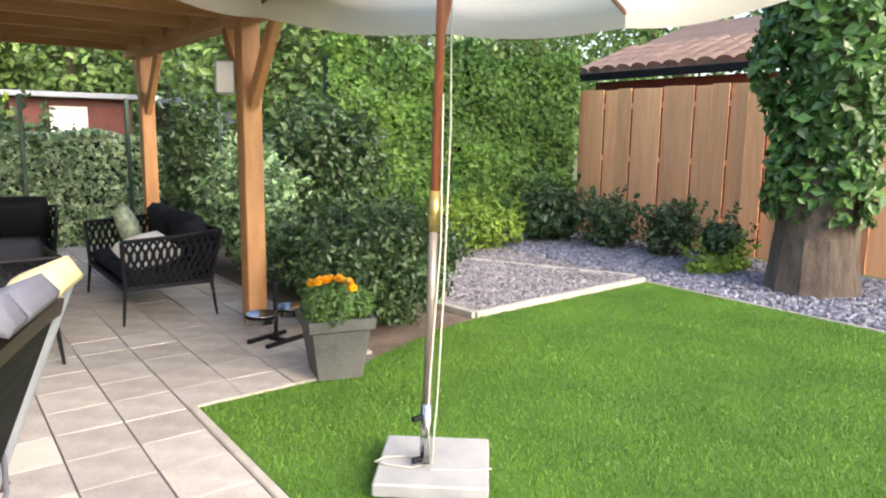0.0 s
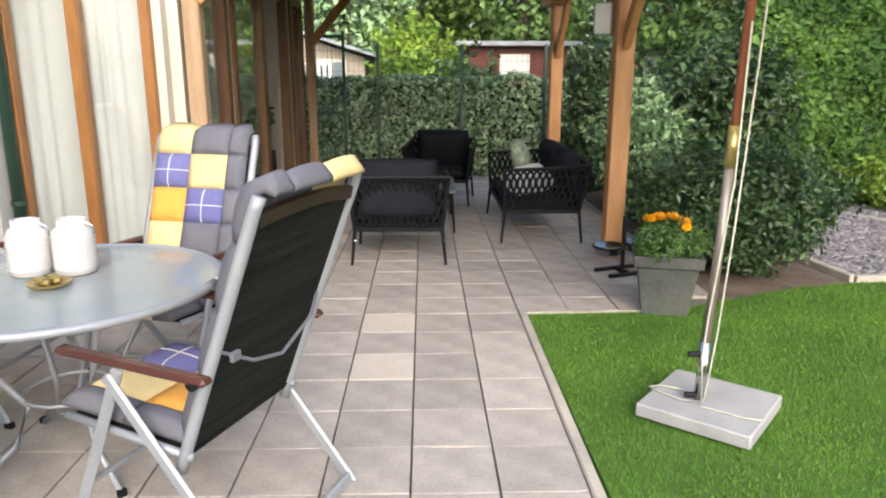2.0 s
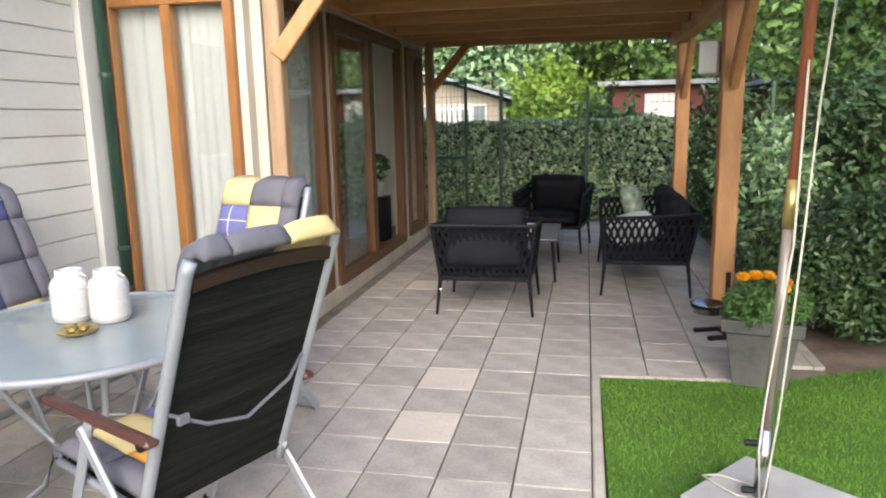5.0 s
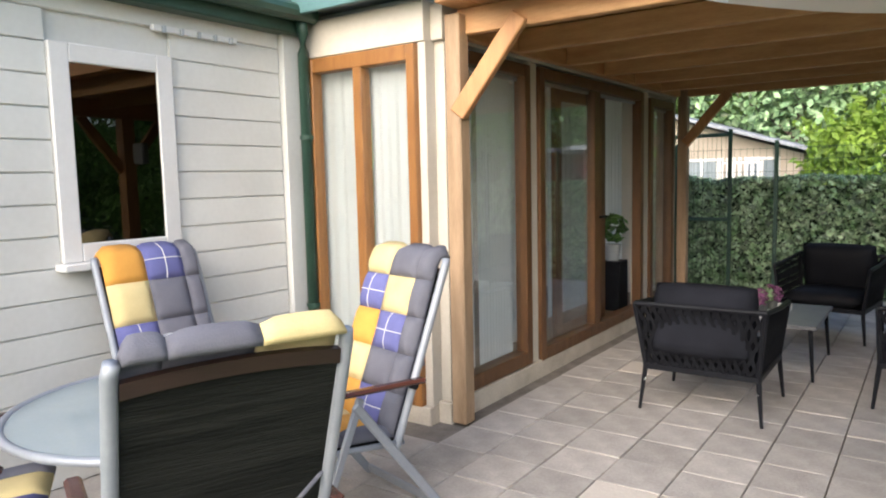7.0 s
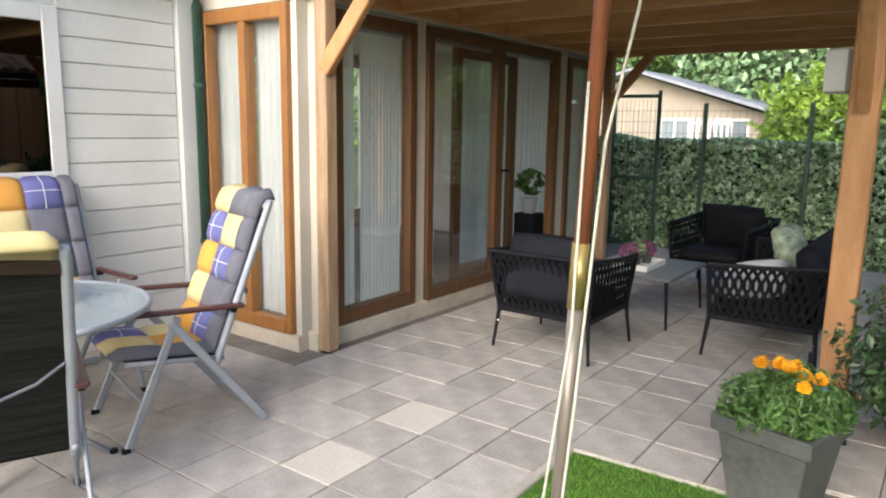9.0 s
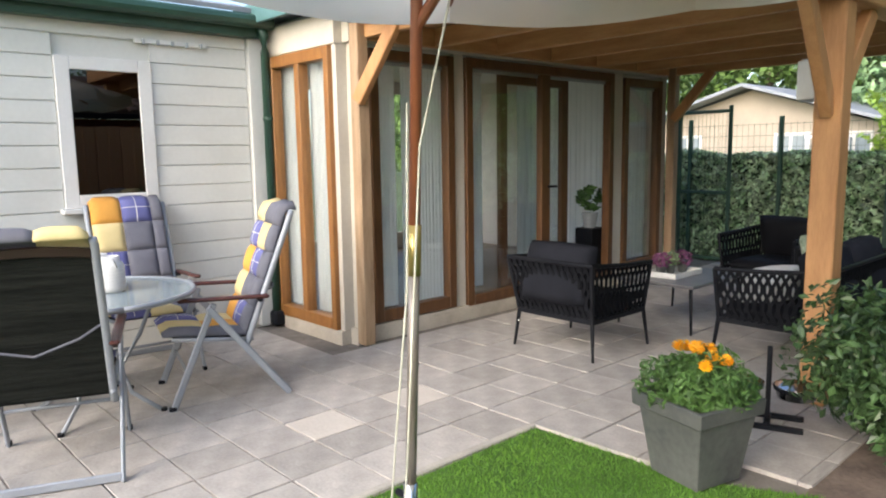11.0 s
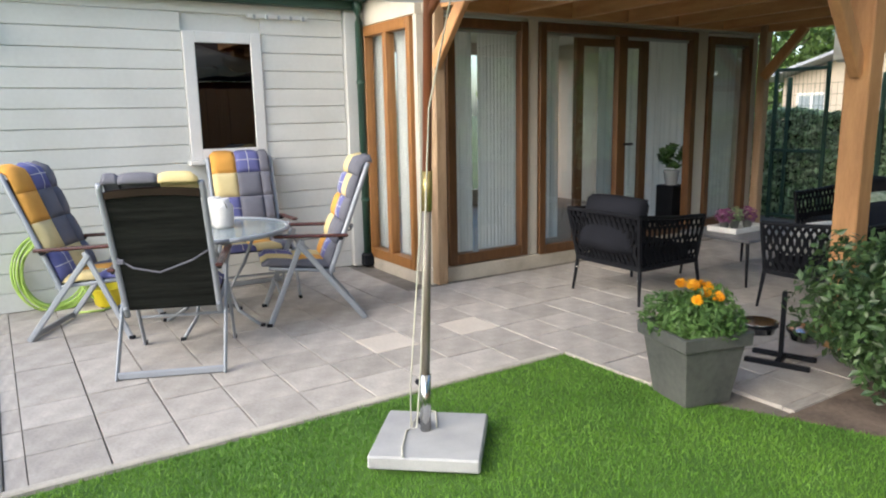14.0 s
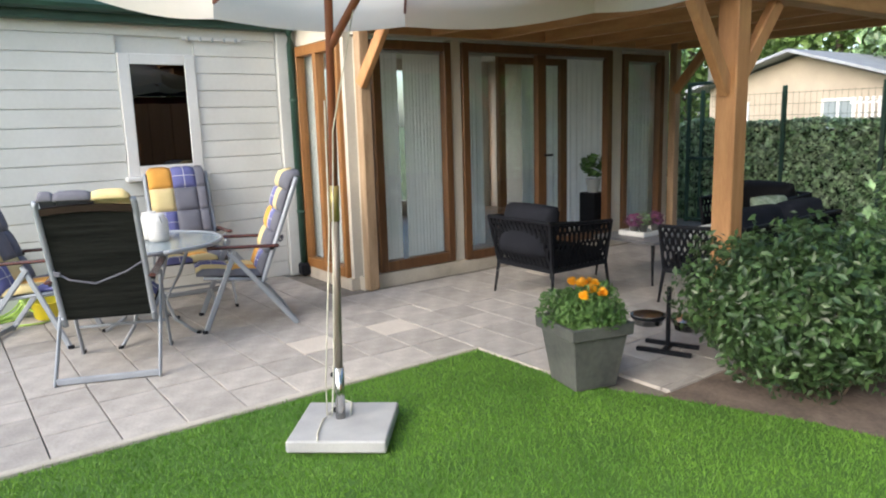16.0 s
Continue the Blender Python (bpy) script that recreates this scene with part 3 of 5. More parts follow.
def casement_x(name, y0, y1, z0, z1, x, mat, label, fw=0.09, mids=(), handle=None, bay_open=-1):
    """Tall glazing in the wall that runs along y."""
    w = thing(name, label, "window", kind="structure")
    for a, b in (((x - 0.07, y0, z0), (x + 0.03, y0 + fw, z1)), ((x - 0.07, y1 - fw, z0), (x + 0.03, y1, z1)), ((x - 0.07, y0 + fw, z1 - fw), (x + 0.03, y1 - fw, z1)), ((x - 0.07, y0 + fw, z0), (x + 0.03, y1 - fw, z0 + fw * 1.2))):
        part("window_frame", B(a, b, 0.006), mat, w)
    edges = [y0 + fw, *[e for m in mids for e in (m[0], m[1])], y1 - fw]
    for a, b in mids:
        part("mullion", B((x - 0.06, a, z0 + fw * 1.2), (x + 0.02, b, z1 - fw), 0.006), mat, w)
    for k, (a, b) in enumerate(zip(edges[::2], edges[1::2])):
        part("blind_box", B((x - 0.064, a + 0.004, z1 - fw - 0.03), (x - 0.036, b - 0.004, z1 - fw - 0.001), 0.003), PLASTIC, w, "slim grey roller blind box")
        if k == bay_open:
            continue
        g = part("pane", B((x - 0.03, a, z0 + fw), (x - 0.024, b, z1 - fw), 0), GLASS, w)
        g.visible_shadow = False
    if handle:
        part("handle", B((x + 0.02, handle - 0.02, 1.2), (x + 0.055, handle + 0.11, 1.225), 0.005), BLACKM, w)
    return w


casement_x("window_2", 4.5, 5.46, 0.13, 2.45, WALL_X, FRAME, "tall brown timber window with curtains behind")
casement_x("door_1", 5.61, 8.02, 0.1, 2.46, WALL_X, FRAME, "brown timber glass door front with one bay open", mids=((6.72, 6.86),), handle=6.83, bay_open=1)
casement_x("window_3", 8.24, 9.07, 0.13, 2.43, WALL_X, FRAME, "tall brown timber window with curtains behind")
slide = thing("door_2", "brown timber sliding glass door leaf pushed partly open", "door", kind="structure")
for a, b in (((6.26, 0.13), (6.37, 2.38)), ((7.26, 0.13), (7.38, 2.38)), ((6.37, 0.13), (7.26, 0.26)), ((6.37, 2.27), (7.26, 2.38))):
    part("leaf_frame", B((-1.13, a[0], a[1]), (-1.075, b[0], b[1]), 0.005), FRAME, slide)
part("pane", B((-1.104, 6.37, 0.26), (-1.1, 7.26, 2.27), 0), GLASS, slide).visible_shadow = False
part("track", B((-1.14, 5.68, 0.1), (-1.065, 7.95, 0.125), 0.003), FRAME, slide)
w4 = thing("window_4", "honey brown double casement with white curtains", "window", kind="structure")
for a, b in (((-2.02, 0.1), (-1.955, 2.46)), ((-1.125, 0.1), (-1.06, 2.46)), ((-1.58, 0.2), (-1.505, 2.36)), ((-1.955, 0.1), (-1.125, 0.2)), ((-1.955, 2.36), (-1.125, 2.46))):
    part("window_frame", B((a[0], 4.19, a[1]), (b[0], 4.29, b[1]), 0.006), ORANGE, w4)
for a, b in ((-1.955, -1.58), (-1.505, -1.125)):
    part("pane", B((a, 4.24, 0.2), (b, 4.246, 2.36), 0), GLASS, w4).visible_shadow = False
curtain(-1.99, -1.56, 4.32, 0.2, 2.38, "x", 5, 0.022, 1)
curtain(-1.53, -1.08, 4.32, 0.2, 2.38, "x", 5, 0.022, 2)
curtain(4.5, 4.9, -1.09, 0.2, 2.36, "y", 7, 0.013, 3)
curtain(4.97, 5.46, -1.09, 0.2, 2.36, "y", 8, 0.013, 4)
curtain(5.7, 6.15, -1.24, 0.2, 2.36, "y", 6, 0.02, 5)
curtain(7.08, 9.18, -1.58, 0.14, 2.5, "y", 22, 0.03, 7)
curtain(8.3, 9.02, -1.1, 0.2, 2.36, "y", 8, 0.013, 8)

# ---- pergola roof ----
perg = thing("pergola", "honey coloured larch veranda on square posts", "pergola", kind="structure")
posts = {"L": (-0.83, 4.34), "E": (-0.83, 9.2), "R": (2.3, 5.5), "F": (2.38, 8.95)}
for k, (x, y) in posts.items():
    s = 0.055 if k in "LE" else 0.078
    part("post", B((x - s, y - s, 0.0), (x + s, y + s, 2.42 if k in "RF" else 2.62), 0.008), WOOD if k in "RF" else WOODL, perg)
part("side_beam", B((2.25, 4.2, 2.42), (2.42, 9.4, 2.6), 0.008), WOODY, perg)
part("wall_beam", B((-0.905, 4.42, 2.5), (-0.845, 9.12, 2.66), 0.006), WOODY, perg)
for k in range(7):
    y = 4.4 + 0.8 * k
    part("joist", B((-0.84, y - 0.035, 2.5), (2.245, y + 0.035, 2.66), 0.006), WOODX, perg)
for k in range(19):
    x = -0.86 + k * 0.183
    part("roof_board", B((x, 4.15, 2.665 + 0.002 * (k % 2)), (x + 0.178, 9.4, 2.69), 0.003), WOODY, perg)
part("roof_skin", B((-0.9, 4.1, 2.72), (2.65, 9.44, 2.75), 0.004), ROOFM, perg)
part("edge_board", B((2.6, 4.1, 2.6), (2.64, 9.44, 2.71), 0.004), WOOD, perg)
part("edge_board", B((-0.6, 4.06, 2.62), (2.6, 4.1, 2.78), 0.004), WOOD, perg)


def brace(p, q):
    part("brace", BAR(p, q, 0.07, 0.11, 0.008), WOOD, perg)


brace((-0.8, 4.3, 2.0), (-0.38, 4.36, 2.56))
brace((-0.8, 9.16, 1.95), (-0.32, 9.2, 2.52))
for k in "RF":
    x, y = posts[k]
    brace((x, y - 0.06, 1.78), (x + 0.02, y - 0.55, 2.42))
    brace((x, y + 0.06, 1.85), (x + 0.02, y + 0.5, 2.42))

# ---- folding garden chairs ----
PATCH = {"g": C_GREY, "b": C_BLUE, "y": C_YEL, "o": C_ORA}


def pad_strip(parent, path, width, thick, rows, up_name):
    """A quilted pad along a side-view path of (y, z), sewn from coloured patches: rows of two or three letters."""
    n = len(rows)
    pts = [Vector((0, *p)) for p in path]
    seg = [(b - a).length for a, b in zip(pts, pts[1:])]
    total = sum(seg)

    def at(s):
        s = min(max(s, 0), total)
        for a, b, l in zip(pts, pts[1:], seg):
            if s <= l + 1e-6:
                return a.lerp(b, s / l), (b - a).normalized()
            s -= l
        return pts[-1], (pts[-1] - pts[-2]).normalized()

    for r, letters in enumerate(rows):
        s0, s1 = total * r / n, total * (r + 1) / n
        cols = {2: ((-0.5, 0.0), (0.0, 0.5)), 3: ((-0.5, -0.32), (-0.32, 0.09), (0.09, 0.5)), 4: ((-0.5, -0.36), (-0.36, 0.0), (0.0, 0.36), (0.36, 0.5))}[len(letters)]
        for (u0, u1), ch in zip(cols, letters):
            bm = bmesh.new()
            N = 6
            g = {}
            for side in (0, 1):
                for i in range(N + 1):
                    for j in range(N + 1):
                        s, u = s0 + (s1 - s0) * i / N, (u0 + (u1 - u0) * j / N)
                        p, d = at(s)
                        nrm = Vector((1, 0, 0)).cross(d).normalized()
                        fi, fj = 2 * i / N - 1, 2 * j / N - 1
                        h = thick * (0.62 + 0.38 * (1 - fi ** 4) * (1 - fj ** 4))
                        if abs(u) > 0.499:
                            h *= 0.45
                        if (r == 0 and i == 0) or (r == n - 1 and i == N):
                            h *= 0.4
                        q = p + Vector((u * width, 0, 0)) + nrm * (h if side else 0.002)
                        g[side, i, j] = bm.verts.new(q)
            for i in range(N):
                for j in range(N):
                    a = [g[1, i, j], g[1, i + 1, j], g[1, i + 1, j + 1], g[1, i, j + 1]]
                    b = [g[0, i, j], g[0, i + 1, j], g[0, i + 1, j + 1], g[0, i, j + 1]]
                    bm.faces.new(a), bm.faces.new(b[::-1])
            for i in range(N):
                for e0, e1 in (((i, 0), (i + 1, 0)), ((i + 1, N), (i, N)), ((0, i + 1), (0, i)), ((N, i), (N, i + 1))):
                    bm.faces.new((g[1, *e0], g[0, *e0], g[0, *e1], g[1, *e1]))
            lines = [[g[1, i, N // 2].co.copy() for i in range(N + 1)], [g[1, N // 2, j].co.copy() for j in range(N + 1)]]
            patch = part("cushion_patch", bm, PATCH[ch], parent, smooth=True)
            if ch == "b":
                for ln in lines:
                    part("woven_line", T(ln, 0.0025, 4), PWHITE, patch)


def folding_chair(m, back_rows, label):
    t = thing("folding_chair", label, "chair", "folding chairs round the table", m)
    w = 0.285
    b0, b1 = Vector((0, -0.19, 0.4)), Vector((0, -0.5, 1.19))
    sl = bmesh.new()
    ny = (b1 - b0).normalized()
    bar(sl, b0 - ny * 0.02, b1 - ny * 0.05, 2 * w - 0.03, 0.008, 0.002, (0, 1, 0.4))
    part("back_sling", sl, SLING, t, "black mesh back")
    part("seat_sling", BAR((0, -0.2, 0.4), (0, 0.27, 0.45), 2 * w - 0.03, 0.008, 0.002), SLING, t)
    for s in (-1, 1):
        x = s * w
        part("back_tube", T([(x, -0.17, 0.34), (x, b0.y, b0.z), (x, b1.y, b1.z), (x * 0.98, b1.y - 0.012, b1.z + 0.03)], 0.02, 10), ALU, t, smooth=True)
        part("seat_tube", T([(x, -0.22, 0.395), (x, 0.28, 0.45)], 0.014, 8), ALU, t, smooth=True)
        xo = x + s * 0.024
        part("front_leg", BAR((xo, 0.02, 0.66), (xo, 0.3, 0.0), 0.02, 0.044, 0.008, (0, 1, 0.3)), ALU, t)
        part("rear_leg", BAR((xo + s * 0.012, 0.06, 0.64), (xo + s * 0.012, -0.44, 0.0), 0.02, 0.044, 0.008, (0, 1, 0.3)), ALU, t)
        arm = bmesh.new()
        bar(arm, (xo + s * 0.01, -0.33, 0.675), (xo + s * 0.01, 0.24, 0.7), 0.052, 0.026, 0.011)
        part("armrest", arm, MAHOG, t, "glossy red brown wooden armrest")
        part("hinge", T([(xo - 0.02, -0.27, 0.66), (xo + 0.02, -0.27, 0.66)], 0.02, 10), BLACKM, t)
        part("foot_cap", B((xo - 0.014, 0.28, 0.0), (xo + 0.014, 0.325, 0.03), 0.006), BLACKM, t)
    part("rear_stretcher", BAR((-w - 0.03, -0.425, 0.03), (w + 0.03, -0.425, 0.03), 0.02, 0.045, 0.006), ALU, t)
    part("front_stretcher", T([(-w - 0.02, 0.2, 0.23), (w + 0.02, 0.2, 0.23)], 0.011, 8), ALU, t)
    top = bmesh.new()
    xs_ = [-1 + 0.2 * q for q in range(11)]
    rr = []
    for x_ in xs_:
        zc = b1.z - 0.045 + 0.018 * (1 - x_ * x_)
        yc = b1.y + 0.006 + 0.012 * x_ * x_
        rr.append([top.verts.new((x_ * (w - 0.018), yc + e, zc + f)) for e, f in ((-0.014, -0.016), (0.008, -0.022), (-0.004, 0.03), (-0.024, 0.024))])
    for a, b in zip(rr, rr[1:]):
        for q in range(4):
            top.faces.new((a[q], a[(q + 1) % 4], b[(q + 1) % 4], b[q]))
    top.faces.new(rr[0]), top.faces.new(rr[-1][::-1])
    part("head_rail", top, DARKRAIL, t, "dark wooden head rail")
    pad_strip(t, [(-0.185, 0.43), (-0.34, 0.82), (b1.y + 0.03, b1.z), (b1.y - 0.005, b1.z + 0.045), (b1.y - 0.05, b1.z + 0.03)], 0.53, -0.06, back_rows, "back")
    pad_strip(t, [(0.33, 0.47), (0.05, 0.445), (-0.19, 0.42)], 0.53, -0.055, ["gyb", "goy"], "seat")
    mid = b0.lerp(b1, 0.5)
    strap = [(-w - 0.01, mid.y + 0.01, mid.z - 0.03), (-w * 0.6, mid.y - 0.035, mid.z - 0.1), (-0.02, mid.y - 0.035, mid.z - 0.135), (w * 0.6, mid.y - 0.03, mid.z - 0.07), (w + 0.01, mid.y + 0.01, mid.z + 0.0)]
    part("strap", T(strap, 0.0065, 6), C_GREY, t, "grey elastic strap")
    part("buckle", B((-w * 0.86 - 0.02, mid.y - 0.034, mid.z - 0.075), (-w * 0.86 + 0.02, mid.y - 0.018, mid.z - 0.045), 0.003), C_GREY, t)
    return t


folding_chair(pose(-0.15, 1.83, 0, 0, 0, 68), ["goy", "gby", "gyb", "ggy"], "silver folding chair seen from its black mesh back")
folding_chair(pose(-0.64, 2.9, 0, 0, 0, 165), ["gbo", "ggy", "gbo", "gyb", "ggy"], "silver folding chair with blue and yellow patchwork cushion")
folding_chair(pose(-1.46, 2.78, 0, 0, 0, -97), ["gyg", "ggb", "ggy", "gbo"], "silver folding chair with orange and blue cushion by the wall")
folding_chair(pose(-1.16, 1.5, 0, 0, 0, -31), ["gyb", "ggy", "ggo", "gbo"], "silver folding chair with patchwork cushion near the hose")

# ---- glass table ----
TX, TY, TZ = -0.78, 2.2, 0.75
table = thing("garden_table", "round frosted glass table on silver bent legs", "table", m=pose(TX, TY, 0))
part("tabletop", lathe([(0.595, TZ - 0.012), (0.6, TZ - 0.008), (0.6, TZ - 0.002), (0.595, TZ)], 48), TGLASS, table, "frosted glass top")
bm = bmesh.new()
tube(bm, [(0.61 * math.cos(a), 0.61 * math.sin(a), TZ - 0.008) for a in (2 * math.pi * k / 48 for k in range(49))], 0.017, 8)
part("rim", bm, ALU, table, smooth=True)
for k in range(4):
    a = math.pi / 4 + k * math.pi / 2
    c, s = math.cos(a), math.sin(a)
    part("leg", T([(0.4 * c, 0.4 * s, TZ - 0.02), (0.3 * c, 0.3 * s, 0.5), (0.16 * c, 0.16 * s, 0.28), (0.22 * c, 0.22 * s, 0.12), (0.42 * c, 0.42 * s, 0.0)], 0.014, 8), ALU, table, smooth=True)
    part("foot", T([(0.42 * c, 0.42 * s, 0.0), (0.42 * c, 0.42 * s, 0.02)], 0.02, 8), BLACKM, table)
part("ring", T([(0.17 * math.cos(a), 0.17 * math.sin(a), 0.3) for a in (2 * math.pi * k / 24 for k in range(25))], 0.008, 6), ALU, table)


def lantern(x, y, h, label):
    t = thing("lantern", label, "lantern", "lanterns on the table", pose(x, y, TZ))
    part("jar", lathe([(0.06, 0.0), (0.077, 0.008), (0.08, 0.04), (0.08, h * 0.72), (0.07, h * 0.82), (0.055, h * 0.86), (0.055, h), (0.045, h), (0.045, h * 0.8)], 28), CERAM, t, smooth=True)
    for z in (0.03, 0.05, 0.07, 0.09, 0.11, 0.13, 0.15):
        part("rib", T([(0.081 * math.cos(a), 0.081 * math.sin(a), z) for a in (2 * math.pi * k / 24 for k in range(25))], 0.0022, 5), CERAM, t)
    part("carrying_loop", T([(0.055, 0, h * 0.93), (0.085, 0.0, h * 0.86), (0.083, 0.01, h * 0.7)], 0.004, 6), STEEL, t)


lantern(-0.93, 2.31, 0.225, "white ceramic lantern with ribbed belly on glass table")
lantern(-0.76, 2.33, 0.225, "white ceramic lantern with ribbed belly on glass table")
dish = thing("candle_dish", "small brass dish on the glass table", "dish", m=pose(-0.77, 2.13, TZ))
part("dish", lathe([(0.03, 0.0), (0.075, 0.012), (0.08, 0.022), (0.07, 0.018), (0.02, 0.01)], 20), BRASS, dish)
for k in range(4):
    part("flower", lathe([(0.005, 0.01), (0.022, 0.022), (0.02, 0.036), (0.004, 0.04)], 10), BRASS, dish).location = (0.03 * math.cos(k * 1.6), 0.03 * math.sin(k * 1.6), 0.002)


# ---- rope lounge set ----
def lounge(m, width, label, name="lounge_chair", category="armchair", depth=0.76, pads=None):
    """Faces local +y; frame of black tube, sides and back of crossed rope."""
    pads = pads or CUSH
    t = thing(name, label, category, "rope lounge set", m)
    w, d = width / 2, depth / 2
    zt, zs, za = 0.74, 0.3, 0.69
    for sx in (-1, 1):
        part("leg", T([(sx * w, -d, 0.0), (sx * (w - 0.03), -d + 0.03, zs)], 0.011, 8, 0.018), BLACKM, t)
        part("leg", T([(sx * w, d, 0.0), (sx * (w - 0.03), d - 0.03, zs)], 0.011, 8, 0.018), BLACKM, t)
        part("leg_sleeve", T([(sx * (w - 0.023), -d + 0.023, 0.2), (sx * (w - 0.028), -d + 0.028, 0.215)], 0.019, 8), STEEL, t)
        part("arm_post", T([(sx * (w - 0.03), d - 0.03, zs), (sx * (w + 0.02), d - 0.01, za)], 0.016, 8), BLACKM, t)
        part("back_post", T([(sx * (w - 0.03), -d + 0.03, zs), (sx * (w + 0.02), -d - 0.05, zt)], 0.017, 8), BLACKM, t)
    part("top_rail", T([(-w - 0.02, d - 0.01, za), (-w - 0.025, 0, za + 0.015), (-w - 0.02, -d - 0.05, zt), (w + 0.02, -d - 0.05, zt), (w + 0.025, 0, za + 0.015), (w + 0.02, d - 0.01, za)], 0.017, 8), BLACKM, t)
    fr = bmesh.new()
    for a, b in (((-w + 0.03, -d + 0.03), (w - 0.03, -d + 0.03)), ((w - 0.03, -d + 0.03), (w - 0.03, d - 0.03)), ((w - 0.03, d - 0.03), (-w + 0.03, d - 0.03)), ((-w + 0.03, d - 0.03), (-w + 0.03, -d + 0.03))):
        bar(fr, (*a, zs), (*b, zs), 0.035, 0.04, 0.004)
    part("seat_frame", fr, BLACKM, t)
    part("seat_deck", B((-w + 0.05, -d + 0.05, zs - 0.01), (w - 0.05, d - 0.05, zs + 0.008), 0), ROPE_B, t)

    def weave(a0, a1, b0, b1, n):
        """Two families of waving straps that meet and part, each a ribbon with thickness."""
        a0, a1, b0, b1 = map(Vector, (a0, a1, b0, b1))
        bm = bmesh.new()
        nrm = (a1 - a0).cross(b0 - a0).normalized()
        side = (a1 - a0).normalized() * 0.013
        for k in range(n):
            for sh in (-1, 1):
                rings = []
                for i in range(11):
                    v = i / 10
                    u = min(max((k + 0.5 + sh * 0.46 * math.cos(2 * math.pi * v * 1.5)) / n, 0.008), 0.992)
                    p = a0.lerp(a1, u).lerp(b0.lerp(b1, u), v) + nrm * (0.005 * sh)
                    rings.append([bm.verts.new(p + side * e + nrm * f) for e, f in ((-1, -0.003), (1, -0.003), (1, 0.003), (-1, 0.003))])
                for a, b in zip(rings, rings[1:]):
                    for q in range(4):
                        bm.faces.new((a[q], a[(q + 1) % 4], b[(q + 1) % 4], b[q]))
        return bm

    nb = max(8, int(width * 19))
    part("back_weave", weave((-w + 0.03, -d + 0.03, zs), (w - 0.03, -d + 0.03, zs), (-w - 0.02, -d - 0.05, zt), (w + 0.02, -d - 0.05, zt), nb), ROPE_B, t, "crossed black rope")
    for sx in (-1, 1):
        part("side_weave", weave((sx * (w - 0.03), -d + 0.03, zs), (sx * (w - 0.03), d - 0.03, zs), (sx * (w + 0.02), -d - 0.05, zt), (sx * (w + 0.02), d - 0.01, za), 13), ROPE_B, t, "crossed black rope")
    nseat = 2 if width > 1.1 else 1
    cw = (width - 0.1) / nseat
    for k in range(nseat):
        cx = -width / 2 + 0.05 + cw * (k + 0.5)
        part("seat_cushion", cushion(bmesh.new(), (cw, depth - 0.08, 0.13), Matrix.Translation((cx, 0.02, 0.38)), 0.025, 12), pads, t, smooth=True)
        part("back_cushion", cushion(bmesh.new(), (cw, 0.5, 0.18), pose(cx, -d + 0.085, 0.63, 76), 0.03, 12), pads, t, smooth=True)
    return t


lounge(pose(0.445, 5.58, 0, 0, 0, 0), 0.78, "black rope armchair with charcoal cushions facing the coffee table")
lounge(pose(0.86, 8.33, 0, 0, 0, 172), 0.78, "black rope armchair with black cushions before the hedge", pads=BLKC)
lounge(pose(1.76, 6.72, 0, 0, 0, 90), 1.5, "black rope two seat sofa with charcoal cushions", "lounge_sofa", "sofa")
pil = thing("throw_pillow", "white square cushion on the rope sofa", "cushion", m=pose(1.66, 6.27, 0.56, 18, -12, 10))
part("pillow", cushion(bmesh.new(), (0.46, 0.44, 0.13), Matrix.Identity(4), 0.05, 12, 3), PWHITE, pil, smooth=True)
pil = thing("throw_pillow", "green leaf patterned cushion on the rope sofa", "cushion", m=pose(1.72, 7.2, 0.66, 70, 0, 75))
part("pillow", cushion(bmesh.new(), (0.44, 0.44, 0.12), Matrix.Identity(4), 0.04, 12, 3), material("leaf print fabric", (0.42, 0.47, 0.36), (0.07, 0.12, 0.06), 0.9, 14, 60, 0.2), pil, smooth=True)

ct = thing("coffee_table", "low black metal coffee table between the armchairs", "coffee table", m=pose(0.6, 6.92, 0))
part("tabletop", B((-0.38, -0.5, 0.4), (0.38, 0.5, 0.43), 0.008), material("slate grey table top", (0.16, 0.16, 0.17), (0.11, 0.11, 0.12), 0.35, 5, 60, 0.05), ct)
for sx in (-1, 1):
    for sy in (-1, 1):
        part("leg", T([(sx * 0.36, sy * 0.48, 0.0), (sx * 0.33, sy * 0.45, 0.4)], 0.011, 8, 0.018), BLACKM, ct)
tray = thing("tray", "white wooden tray on the coffee table", "tray", m=pose(0.55, 6.85, 0.43))
part("base", B((-0.16, -0.24, 0), (0.16, 0.24, 0.012), 0.003), PWHITE, tray)
for a, b in (((-0.16, -0.24), (0.16, -0.228)), ((-0.16, 0.228), (0.16, 0.24)), ((-0.16, -0.227), (-0.148, 0.227)), ((0.148, -0.227), (0.16, 0.227))):
    part("rim", B((*a, 0.012), (*b, 0.05), 0.003), PWHITE, tray)
for x, y, mt, lab in ((0.5, 6.72, HEATH, "pink heather in a small pot"), (0.57, 6.98, HEATH, "purple heather in a small pot"), (0.52, 6.85, LEAF_H, "small green plant in a pot")):
    t = thing("pot_plant", lab + " on the tray", "plant", m=pose(x, y, 0.443))
    part("pot", lathe([(0.035, 0), (0.05, 0.08), (0.045, 0.08), (0.04, 0.06)], 16), POT, t)
    p, n = blob_points((0, 0, 0.13), (0.085, 0.085, 0.075), 260)
    mesh_part("leaves", *leaf_mesh(p, n, 0.02), mt, t)

